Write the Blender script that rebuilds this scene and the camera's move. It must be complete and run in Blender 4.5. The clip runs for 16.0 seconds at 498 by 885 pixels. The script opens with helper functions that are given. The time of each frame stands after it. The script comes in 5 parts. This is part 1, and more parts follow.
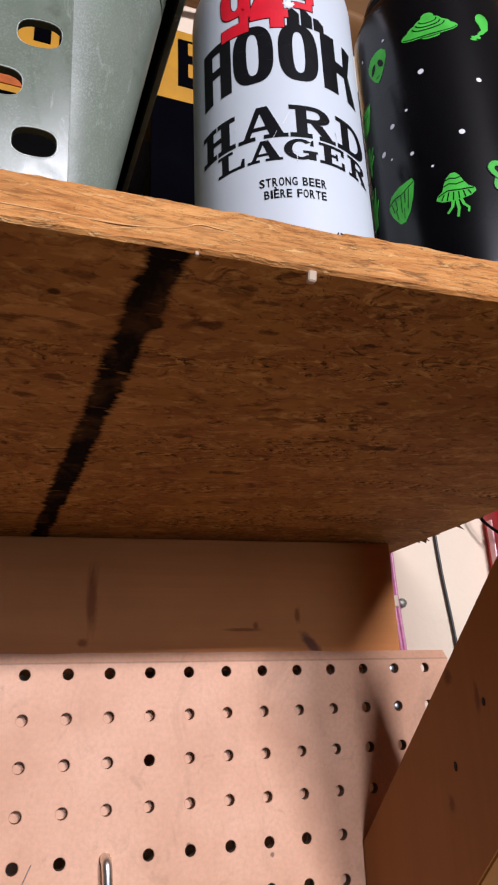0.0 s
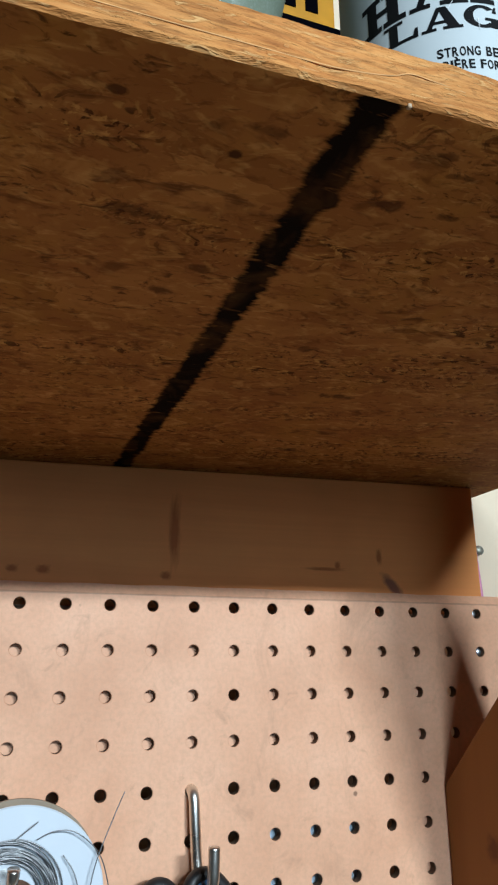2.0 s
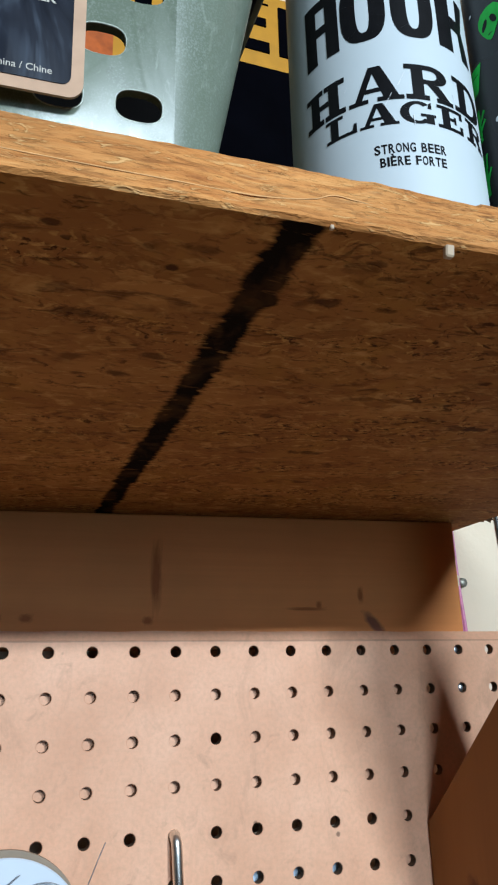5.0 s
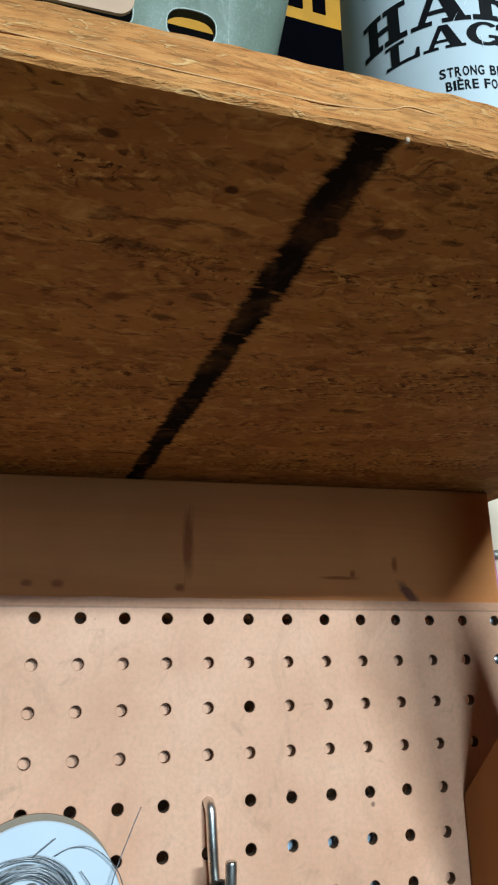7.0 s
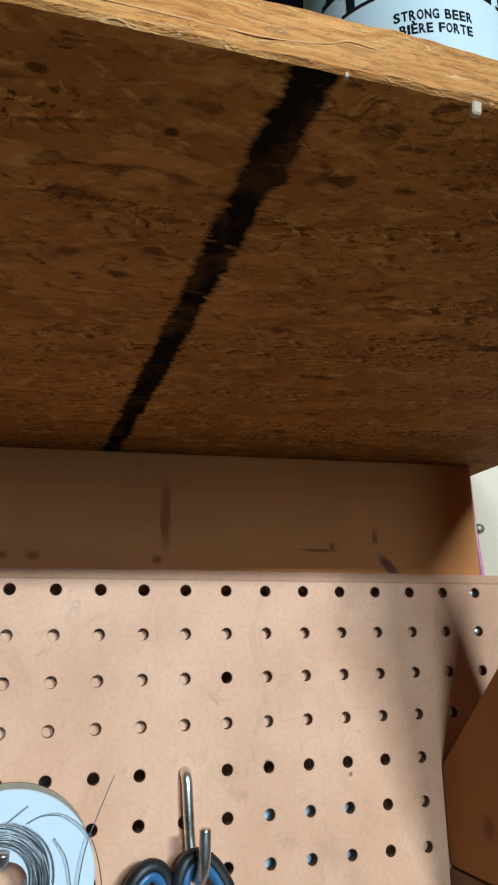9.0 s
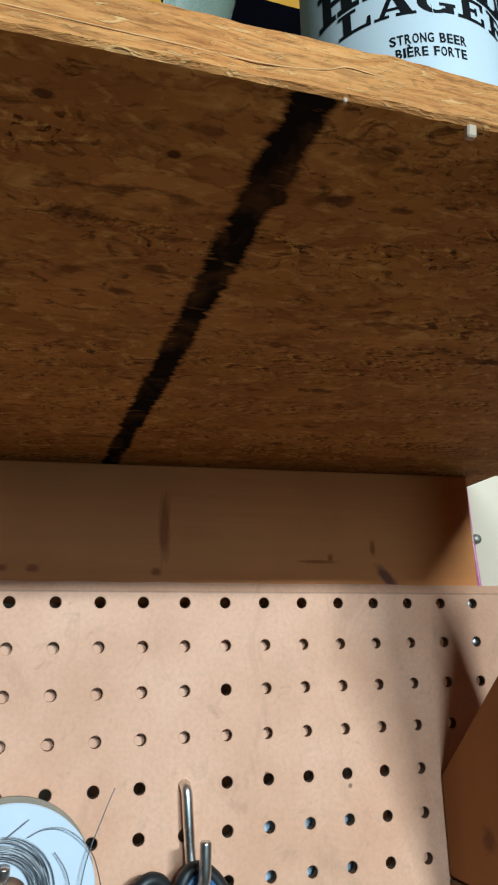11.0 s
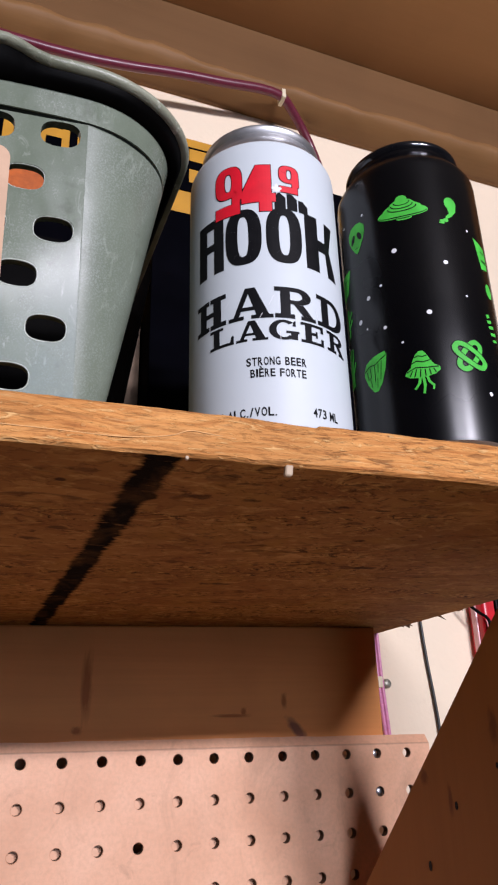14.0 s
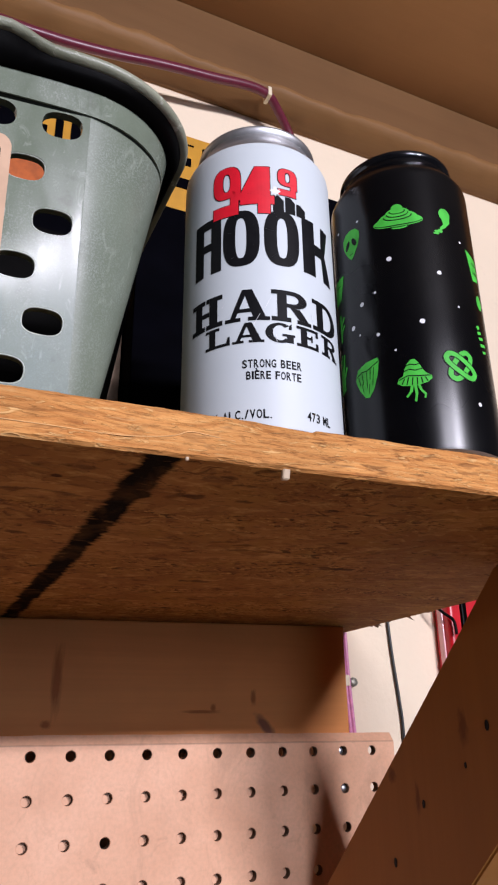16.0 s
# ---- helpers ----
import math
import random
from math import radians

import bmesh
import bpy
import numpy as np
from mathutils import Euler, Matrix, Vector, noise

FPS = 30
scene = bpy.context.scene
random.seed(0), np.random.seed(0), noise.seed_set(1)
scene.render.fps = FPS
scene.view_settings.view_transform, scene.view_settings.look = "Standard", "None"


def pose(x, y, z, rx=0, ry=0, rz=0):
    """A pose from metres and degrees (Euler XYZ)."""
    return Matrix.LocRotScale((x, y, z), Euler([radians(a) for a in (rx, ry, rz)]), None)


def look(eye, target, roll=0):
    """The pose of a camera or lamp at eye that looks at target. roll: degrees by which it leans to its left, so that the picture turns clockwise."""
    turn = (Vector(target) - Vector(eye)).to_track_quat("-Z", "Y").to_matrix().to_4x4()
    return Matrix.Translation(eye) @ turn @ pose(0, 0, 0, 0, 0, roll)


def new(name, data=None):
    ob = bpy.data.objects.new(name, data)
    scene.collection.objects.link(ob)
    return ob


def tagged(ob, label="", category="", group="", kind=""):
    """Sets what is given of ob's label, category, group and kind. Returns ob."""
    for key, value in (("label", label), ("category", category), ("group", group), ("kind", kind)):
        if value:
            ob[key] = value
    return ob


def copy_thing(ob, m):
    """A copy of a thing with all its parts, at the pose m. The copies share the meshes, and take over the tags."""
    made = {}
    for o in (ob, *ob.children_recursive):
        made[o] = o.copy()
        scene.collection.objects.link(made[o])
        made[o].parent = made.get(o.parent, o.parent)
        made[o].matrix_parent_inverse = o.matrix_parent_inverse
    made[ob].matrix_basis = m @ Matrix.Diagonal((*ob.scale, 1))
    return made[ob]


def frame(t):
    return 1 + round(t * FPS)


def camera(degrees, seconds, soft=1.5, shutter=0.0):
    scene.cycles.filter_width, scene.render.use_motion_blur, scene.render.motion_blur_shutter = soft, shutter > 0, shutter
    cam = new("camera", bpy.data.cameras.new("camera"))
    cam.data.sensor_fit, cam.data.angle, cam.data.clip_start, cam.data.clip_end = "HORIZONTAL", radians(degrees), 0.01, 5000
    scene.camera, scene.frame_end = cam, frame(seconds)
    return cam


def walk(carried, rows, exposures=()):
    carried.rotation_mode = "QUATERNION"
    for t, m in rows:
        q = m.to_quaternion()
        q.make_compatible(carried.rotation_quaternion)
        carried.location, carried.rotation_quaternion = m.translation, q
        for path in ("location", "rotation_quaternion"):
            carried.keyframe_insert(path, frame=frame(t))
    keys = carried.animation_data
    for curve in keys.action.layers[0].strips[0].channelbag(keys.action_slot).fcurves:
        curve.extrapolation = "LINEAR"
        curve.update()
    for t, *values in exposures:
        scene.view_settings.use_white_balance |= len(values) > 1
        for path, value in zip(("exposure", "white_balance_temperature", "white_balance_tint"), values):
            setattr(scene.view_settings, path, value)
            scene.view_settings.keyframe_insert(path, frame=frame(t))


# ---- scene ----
cam = camera(38.0, 16.0, soft=2.2)
PATH = [
    (0, (-0.109, -0.471, 1.475), (0.567, 1.277, 2.174), -2.3),
    (0.5, (-0.12, -0.45, 1.466), (0.547, 1.309, 2.144), -1.8),
    (1, (-0.125, -0.452, 1.467), (0.529, 1.322, 2.121), -1.1),
    (1.5, (-0.125, -0.449, 1.468), (0.522, 1.336, 2.099), -0.6),
    (2, (-0.143, -0.434, 1.463), (0.492, 1.363, 2.068), -0.3),
    (2.5, (-0.132, -0.436, 1.46), (0.501, 1.364, 2.058), -0.4),
    (3, (-0.125, -0.429, 1.455), (0.508, 1.373, 2.049), -0.8),
    (3.5, (-0.121, -0.453, 1.48), (0.514, 1.343, 2.09), -1.1),
    (4, (-0.134, -0.454, 1.486), (0.496, 1.338, 2.112), -1.2),
    (6.5, (-0.127, -0.448, 1.478), (0.469, 1.365, 2.076), -0.9),
    (7, (-0.139, -0.437, 1.475), (0.447, 1.384, 2.058), -0.7),
    (7.5, (-0.127, -0.432, 1.468), (0.459, 1.394, 2.036), -0.7),
    (8, (-0.127, -0.435, 1.469), (0.461, 1.394, 2.023), -0.8),
    (8.5, (-0.131, -0.428, 1.464), (0.454, 1.405, 2.008), -0.7),
    (9, (-0.124, -0.436, 1.467), (0.465, 1.396, 2.013), -0.9),
    (9.5, (-0.127, -0.436, 1.466), (0.46, 1.394, 2.018), -0.9),
    (12, (-0.124, -0.448, 1.473), (0.486, 1.351, 2.098), -1.5),
    (12.5, (-0.119, -0.48, 1.493), (0.499, 1.3, 2.166), -1.6),
    (13, (-0.118, -0.506, 1.508), (0.515, 1.248, 2.23), -1.8),
    (13.5, (-0.117, -0.508, 1.508), (0.534, 1.225, 2.263), -1.8),
    (14, (-0.118, -0.511, 1.508), (0.555, 1.206, 2.282), -1.5),
    (14.5, (-0.126, -0.506, 1.51), (0.568, 1.2, 2.288), -1.2),
    (15, (-0.128, -0.509, 1.513), (0.593, 1.187, 2.29), -0.8),
    (15.5, (-0.14, -0.513, 1.514), (0.606, 1.175, 2.286), -0.7),
    (16, (-0.129, -0.509, 1.51), (0.639, 1.175, 2.268), -0.7),
]
walk(cam, [(t, look(eye, target, roll)) for t, eye, target, roll in PATH],
     exposures=((0.0, 0.0, 6680, 27), (0.5, 0.0, 6780, 28), (1.0, 0.0, 6480, 21), (1.5, 0.0, 6200, 9), (2.0, 0.0, 6050, 3), (2.5, 0.0, 5930, 0), (3.0, 0.0, 5870, -4), (3.5, 0.0, 5850, -1), (4.0, 0.0, 5940, 6), (4.5, 0.0, 5940, 6), (7.0, 0.0, 5770, -3), (11.8, 0.0, 5770, -3), (12.5, 0.0, 6130, 11), (13.0, 0.0, 6570, 24), (13.5, 0.0, 6690, 28), (16.0, 0.0, 6690, 28)))

# ---------------------------------------------------------------- world and light
world = bpy.data.worlds.new("room_dark")
world.use_nodes = True
world.node_tree.nodes["Background"].inputs[0].default_value = (0.8, 0.9, 1.0, 1)
world.node_tree.nodes["Background"].inputs[1].default_value = 0.02
scene.world = world


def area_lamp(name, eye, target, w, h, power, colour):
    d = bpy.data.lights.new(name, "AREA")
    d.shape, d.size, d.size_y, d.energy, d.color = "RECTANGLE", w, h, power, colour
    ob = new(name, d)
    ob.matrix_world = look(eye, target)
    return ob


# two panes of a high window behind the camera; the low lamp is added fill
DAY = (0.84, 0.93, 1.0)
area_lamp("window_daylight", (0.465, -2.22, 2.07), (0.15, 0.0, 1.5), 0.32, 0.08, 42, DAY)
area_lamp("window_daylight", (-0.05, -2.22, 2.065), (0.0, 0.0, 1.5), 0.34, 0.08, 18, DAY)
# unseen lamp that fills the stud and puts the gleam on the basket
area_lamp("low_fill_lamp", (0.02, -2.9, 1.66), (0.0, 0.0, 1.58), 0.56, 0.76, 11.5, (0.60, 0.79, 1.0))


# ---------------------------------------------------------------- small builders
def part(name, bm, mat, parent=None, label="", smooth=False):
    me = bpy.data.meshes.new(name)
    bm.to_mesh(me)
    bm.free()
    if smooth:
        for p in me.polygons:
            p.use_smooth = True
    if mat:
        me.materials.append(mat)
    ob = new(name, me)
    if parent:
        ob.parent = parent
    if label:
        ob["label"] = label
    return ob


def thing(name, m, label, category, group="", kind=""):
    ob = new(name)
    ob.empty_display_size = 0.01
    ob.matrix_world = m
    return tagged(ob, label, category, group, kind)


def bm_box(x0, x1, y0, y1, z0, z1, bevel=0.0, seg=2):
    bm = bmesh.new()
    bmesh.ops.create_cube(bm, size=1.0, matrix=Matrix.Translation(((x0 + x1) / 2, (y0 + y1) / 2, (z0 + z1) / 2)) @ Matrix.Diagonal((x1 - x0, y1 - y0, z1 - z0, 1)))
    if bevel:
        bmesh.ops.bevel(bm, geom=bm.edges[:], offset=bevel, segments=seg, affect="EDGES", profile=0.6)
    return bm


def lathe(profile, n=96, start=0.0):
    bm = bmesh.new()
    rings = []
    for r, z in profile:
        if r < 1e-6:
            rings.append([bm.verts.new((0, 0, z))])
        else:
            rings.append([bm.verts.new((r * math.cos(2 * math.pi * k / n), r * math.sin(2 * math.pi * k / n), z)) for k in range(n)])
    for a, b in zip(rings, rings[1:]):
        for k in range(n):
            j = (k + 1) % n
            q = [a[k % len(a)], a[j % len(a)], b[j % len(b)], b[k % len(b)]]
            q = list(dict.fromkeys(q))
            if len(q) > 2:
                bm.faces.new(q)
    bmesh.ops.recalc_face_normals(bm, faces=bm.faces[:])
    return bm


def smooth_path(pts, n=8, closed=False):
    out = []
    P = [Vector(p) for p in pts]
    m = len(P)
    for i in range(m if closed else m - 1):
        if closed:
            a, b, c, d = P[(i - 1) % m], P[i], P[(i + 1) % m], P[(i + 2) % m]
        else:
            a, b, c, d = P[max(i - 1, 0)], P[i], P[i + 1], P[min(i + 2, m - 1)]
        for k in range(n):
            t = k / n
            out.append(0.5 * ((2 * b) + (c - a) * t + (2 * a - 5 * b + 4 * c - d) * t * t + (3 * b - a - 3 * c + d) * t ** 3))
    if not closed:
        out.append(P[-1])
    return out


def tube(pts, r, n=8, sides=10, closed=False, bm=None, squash=(1, 1), up=(0, 0, 1), round_end=0.0):
    bm = bm or bmesh.new()
    path = smooth_path(pts, n, closed)
    rings = []
    m = len(path)
    side = None
    for i, p in enumerate(path):
        t = (path[(i + 1) % m] - path[i - 1]) if closed else (path[min(i + 1, m - 1)] - path[max(i - 1, 0)])
        t.normalize()
        if side is None:
            side = t.cross(Vector(up))
            if side.length < 1e-4:
                side = t.cross(Vector((1, 0, 0)))
        side = (side - t * side.dot(t)).normalized()
        upv = side.cross(t)
        k = r
        if round_end and not closed:
            k = r * (1 - round_end if i in (0, m - 1) else 1)
        rings.append([bm.verts.new(p + (side * math.cos(a) * squash[0] + upv * math.sin(a) * squash[1]) * k) for a in [2 * math.pi * j / sides for j in range(sides)]])
    for i in range(m if closed else m - 1):
        a, b = rings[i], rings[(i + 1) % m]
        for j in range(sides):
            bm.faces.new((a[j], a[(j + 1) % sides], b[(j + 1) % sides], b[j]))
    if not closed:
        bm.faces.new(rings[0][::-1])
        bm.faces.new(rings[-1])
    bmesh.ops.recalc_face_normals(bm, faces=bm.faces[:])
    return bm


# ---------------------------------------------------------------- materials
class Mat:
    def __init__(self, name, rough=0.5, metal=0.0, base=(0.5, 0.5, 0.5), spec=0.5, coat=0.0):
        self.m = bpy.data.materials.new(name)
        self.m.use_nodes = True
        self.t = self.m.node_tree
        self.n = self.t.nodes
        self.b = self.n["Principled BSDF"]
        self.b.inputs["Roughness"].default_value = rough
        self.b.inputs["Metallic"].default_value = metal
        self.b.inputs["Base Color"].default_value = (*base, 1)
        self.b.inputs["Specular IOR Level"].default_value = spec
        self.b.inputs["Coat Weight"].default_value = coat
        self.b.inputs["Coat Roughness"].default_value = 0.12
        self.coord = self.n.new("ShaderNodeTexCoord").outputs["Object"]

    def link(self, a, b):
        self.t.links.new(a, b)

    def mapped(self, scale, rot=(0, 0, 0), loc=(0, 0, 0)):
        k = self.n.new("ShaderNodeMapping")
        k.inputs["Scale"].default_value, k.inputs["Rotation"].default_value, k.inputs["Location"].default_value = scale, rot, loc
        self.link(self.coord, k.inputs["Vector"])
        return k.outputs[0]

    def noise(self, scale, detail=4, rough=0.55, vec=None, distort=0.0):
        k = self.n.new("ShaderNodeTexNoise")
        k.inputs["Scale"].default_value, k.inputs["Detail"].default_value = scale, detail
        k.inputs["Roughness"].default_value, k.inputs["Distortion"].default_value = rough, distort
        self.link(vec or self.coord, k.inputs["Vector"])
        return k.outputs["Fac"]

    def voronoi(self, scale, vec=None, feature="F1", rand=1.0):
        k = self.n.new("ShaderNodeTexVoronoi")
        k.feature = feature
        k.inputs["Scale"].default_value, k.inputs["Randomness"].default_value = scale, rand
        self.link(vec or self.coord, k.inputs["Vector"])
        return k

    def ramp(self, fac, stops):
        k = self.n.new("ShaderNodeValToRGB")
        e = k.color_ramp.elements
        while len(e) < len(stops):
            e.new(0.5)
        for el, (p, c) in zip(e, stops):
            el.position = p
            el.color = (*c, 1) if len(c) == 3 else c
        self.link(fac, k.inputs[0])
        return k.outputs[0]

    def grey(self, fac, a, b, lo=0.0, hi=1.0):
        k = self.n.new("ShaderNodeMapRange")
        for i, v in enumerate((a, b, lo, hi)):
            k.inputs[i + 1].default_value = v
        self.link(fac, k.inputs[0])
        return k.outputs[0]

    def mix(self, fac, a, b, blend="MIX"):
        k = self.n.new("ShaderNodeMix")
        k.data_type, k.blend_type = "RGBA", blend
        for s, v in ((k.inputs[0], fac), (k.inputs[6], a), (k.inputs[7], b)):
            if isinstance(v, (int, float)):
                s.default_value = v
            elif isinstance(v, tuple):
                s.default_value = (*v, 1)
            else:
                self.link(v, s)
        return k.outputs[2]

    def math(self, op, a, b=0.0, c=None):
        k = self.n.new("ShaderNodeMath")
        k.operation = op
        for s, v in zip(k.inputs, (a, b, c)):
            if v is None:
                continue
            if isinstance(v, (int, float)):
                s.default_value = v
            else:
                self.link(v, s)
        return k.outputs[0]

    def axis(self, i):
        k = self.n.new("ShaderNodeSeparateXYZ")
        self.link(self.coord, k.inputs[0])
        return k.outputs[i]

    def colour(self, c):
        self.link(c, self.b.inputs["Base Color"])

    def rough(self, c):
        self.link(c, self.b.inputs["Roughness"])

    def bump(self, h, dist=0.0005, strength=1.0):
        k = self.n.new("ShaderNodeBump")
        k.inputs["Distance"].default_value, k.inputs["Strength"].default_value = dist, strength
        self.link(h, k.inputs["Height"])
        self.link(k.outputs[0], self.b.inputs["Normal"])


def mat_plain(name, base, rough=0.5, metal=0.0, vary=0.12, scale=60, bump=0.0, spec=0.5, coat=0.0):
    m = Mat(name, rough, metal, base, spec, coat)
    n = m.noise(scale, 5)
    dark = tuple(c * (1 - vary) for c in base)
    light = tuple(min(1, c * (1 + vary)) for c in base)
    m.colour(m.ramp(n, [(0.3, dark), (0.7, light)]))
    n2 = m.noise(scale * 0.3, 3)
    m.rough(m.grey(n2, 0.3, 0.7, max(rough - 0.06, 0.02), min(rough + 0.08, 1)))
    if bump:
        m.bump(m.noise(scale * 6, 3), bump)
    return m.m


def mat_pine(name, along="x", light=(0.42, 0.25, 0.13), dark=(0.27, 0.14, 0.065), knots=(), fine_amt=0.35, stain=None):
    m = Mat(name, 0.62, spec=0.3)
    i = "xyz".index(along)
    s = [34.0, 34.0, 34.0]
    s[i] = 1.6
    grain = m.noise(1.0, 6, 0.6, m.mapped(tuple(s)), 0.6)
    s2 = [420.0, 420.0, 420.0]
    s2[i] = 9.0
    fine = m.noise(1.0, 3, 0.6, m.mapped(tuple(s2)))
    c = m.ramp(grain, [(0.28, dark), (0.5, tuple((a + b) / 2 for a, b in zip(light, dark))), (0.72, light)])
    c = m.mix(m.grey(fine, 0.42, 0.68, 0, fine_amt), c, tuple(d * 0.55 for d in dark))
    blotch = m.noise(7, 4)
    c = m.mix(m.grey(blotch, 0.5, 0.75, 0, 0.45), c, tuple(d * 0.7 for d in dark))
    for k, (kx, ky, kz, sx, sy, sz) in enumerate(knots):
        v = m.mapped((1 / sx, 1 / sy, 1 / sz), (0, 0, 0), (-kx / sx, -ky / sy, -kz / sz))
        vl = m.n.new("ShaderNodeVectorMath")
        vl.operation = "LENGTH"
        wob = m.n.new("ShaderNodeVectorMath")
        wob.operation = "ADD"
        nz = m.n.new("ShaderNodeTexNoise")
        nz.inputs["Scale"].default_value = 1.7
        m.link(v, nz.inputs["Vector"])
        m.link(v, wob.inputs[0])
        m.link(nz.outputs["Color"], wob.inputs[1])
        sub = m.n.new("ShaderNodeVectorMath")
        sub.operation = "SUBTRACT"
        sub.inputs[1].default_value = (0.5, 0.5, 0.5)
        m.link(wob.outputs[0], sub.inputs[0])
        m.link(sub.outputs[0], vl.inputs[0])
        c = m.mix(m.grey(vl.outputs["Value"], 0.4, 1.15, 0.8, 0.0), c, tuple(d * k for d, k in zip(dark, (0.48, 0.34, 0.26))))
    if stain:
        sx, sz, ra, rb, turn = stain
        mv = m.n.new("ShaderNodeMapping")
        mv.vector_type = "TEXTURE"
        mv.inputs["Location"].default_value, mv.inputs["Rotation"].default_value, mv.inputs["Scale"].default_value = (sx, 0, sz), (0, radians(turn), 0), (ra, 1, rb)
        m.link(m.coord, mv.inputs["Vector"])
        ln = m.n.new("ShaderNodeVectorMath")
        ln.operation = "LENGTH"
        m.link(mv.outputs[0], ln.inputs[0])
        e = m.math("MULTIPLY_ADD", m.math("SUBTRACT", m.noise(160, 3), 0.5), 0.8, ln.outputs["Value"])
        c = m.mix(m.grey(e, 0.5, 1.1, 0.85, 0.0), c, (0.17, 0.062, 0.045))
    m.colour(c)
    m.bump(m.math("ADD", m.math("MULTIPLY", grain, 0.5), fine), 0.00035 * min(1, fine_amt * 3))
    return m.m


def mat_osb(name, stripe=False):
    """Pressed wood flakes that lie mostly along x, smooth and low in contrast, with scattered dark flecks and torn gaps."""
    m = Mat(name, 0.78, spec=0.06)
    c = None
    h = None
    tones = [(0.28, 0.117, 0.030), (0.33, 0.141, 0.037), (0.37, 0.162, 0.044), (0.44, 0.203, 0.056)]
    for k, (ang, sx, sy) in enumerate(((0.05, 22, 46), (-0.35, 30, 62), (0.5, 36, 74))):
        warp = m.mapped((sx, sy, 60), (0, 0, ang), (3.1 * k, 1.7 * k, 0.4 * k))
        nz = m.n.new("ShaderNodeTexNoise")
        nz.inputs["Scale"].default_value, nz.inputs["Detail"].default_value = 1.5, 4
        m.link(warp, nz.inputs["Vector"])
        add = m.n.new("ShaderNodeVectorMath")
        add.operation = "MULTIPLY_ADD"
        m.link(nz.outputs["Color"], add.inputs[0])
        add.inputs[1].default_value = (1.4, 1.4, 1.4)
        m.link(warp, add.inputs[2])
        v = m.voronoi(1.0, add.outputs[0])
        sep = m.n.new("ShaderNodeSeparateColor")
        m.link(v.outputs["Color"], sep.inputs[0])
        flake = m.ramp(sep.outputs[0], [(0.08, tones[0]), (0.40, tones[1]), (0.70, tones[2]), (0.96, tones[3])])
        grain = m.noise(1.0, 3, 0.6, m.mapped((45, 330, 330), (0, 0, ang), (k, 2.0 * k, 0)), 0.4)
        flake = m.mix(m.grey(grain, 0.42, 0.72, 0, 0.14), flake, (0.26, 0.108, 0.026))
        if c is None:
            c, h = flake, sep.outputs[2]
        else:
            on = m.grey(sep.outputs[1], 0.60, 0.68, 0.0, 0.6)
            c = m.mix(on, c, flake)
            h = m.math("MAXIMUM", h, m.math("MULTIPLY", on, sep.outputs[2]))
    patch = m.noise(1.0, 2, 0.5, m.mapped((15, 26, 20), (0, 0, 0), (5, 1, 0)))
    # soft reddish clouds in the surface
    cloud = m.noise(1.0, 3, 0.55, m.mapped((26, 34, 30), (0, 0, 0.2), (2, 6, 0)), 0.5)
    c = m.mix(m.grey(cloud, 0.48, 0.70, 0, 0.5), c, (0.26, 0.095, 0.025))
    gold = m.noise(1.0, 3, 0.55, m.mapped((30, 24, 30), (0, 0, 0.5), (7, 2, 0)), 0.7)
    c = m.mix(m.grey(gold, 0.50, 0.66, 0, 0.5), c, (0.38, 0.180, 0.036))
    pale = m.noise(1.0, 3, 0.6, m.mapped((60, 110, 130), (0, 0, -0.15), (9, 5, 0)), 0.9)
    c = m.mix(m.grey(pale, 0.56, 0.68, 0, 0.5), c, (0.62, 0.34, 0.105))
    thin = m.noise(1.0, 3, 0.6, m.mapped((105, 260, 200), (0, 0, 0.12), (1, 7, 0)), 0.9)
    c = m.mix(m.grey(thin, 0.58, 0.68, 0, 0.45), c, (0.60, 0.335, 0.105))
    # broad dark flecks, small flecks and thin torn strokes
    gap = m.noise(1.0, 3, 0.62, m.mapped((58, 118, 105), (0, 0, 0.10), (1, 4, 0)), 0.8)
    gapm = m.math("MULTIPLY", m.grey(gap, 0.57, 0.69, 0, 0.75), m.grey(patch, 0.36, 0.58, 0.15, 1.0))
    c = m.mix(gapm, c, (0.085, 0.028, 0.008))
    gap2 = m.noise(1.0, 3, 0.6, m.mapped((115, 250, 260), (0, 0, -0.22), (4, 2, 0)), 1.2)
    gapm2 = m.math("MULTIPLY", m.grey(gap2, 0.59, 0.69, 0, 0.74), m.grey(patch, 0.64, 0.42, 0.25, 1.0))
    c = m.mix(gapm2, c, (0.060, 0.021, 0.007))
    fleck = m.noise(1.0, 3, 0.6, m.mapped((120, 190, 150), (0, 0, 0.3), (2, 8, 0)), 1.0)
    c = m.mix(m.grey(fleck, 0.57, 0.69, 0, 0.5), c, (0.12, 0.042, 0.011))
    # torn chips with pale raised lips, in loose bands that run with the strands
    band = m.grey(m.noise(1.0, 2, 0.5, m.mapped((7, 26, 10), (0, 0, 0.06), (3, 9, 0)), 0.4), 0.46, 0.60)
    torn = m.noise(1.0, 3, 0.65, m.mapped((120, 170, 150), (0, 0, 0.45), (6, 3, 0)), 1.6)
    lips = m.noise(1.0, 3, 0.65, m.mapped((120, 170, 150), (0, 0, 0.45), (6.25, 3.3, 0)), 1.6)
    c = m.mix(m.math("MULTIPLY", m.grey(lips, 0.57, 0.64, 0, 0.55), band), c, (0.66, 0.37, 0.10))
    tornm = m.math("MULTIPLY", m.grey(torn, 0.57, 0.63, 0, 0.85), band)
    c = m.mix(tornm, c, (0.055, 0.018, 0.006))
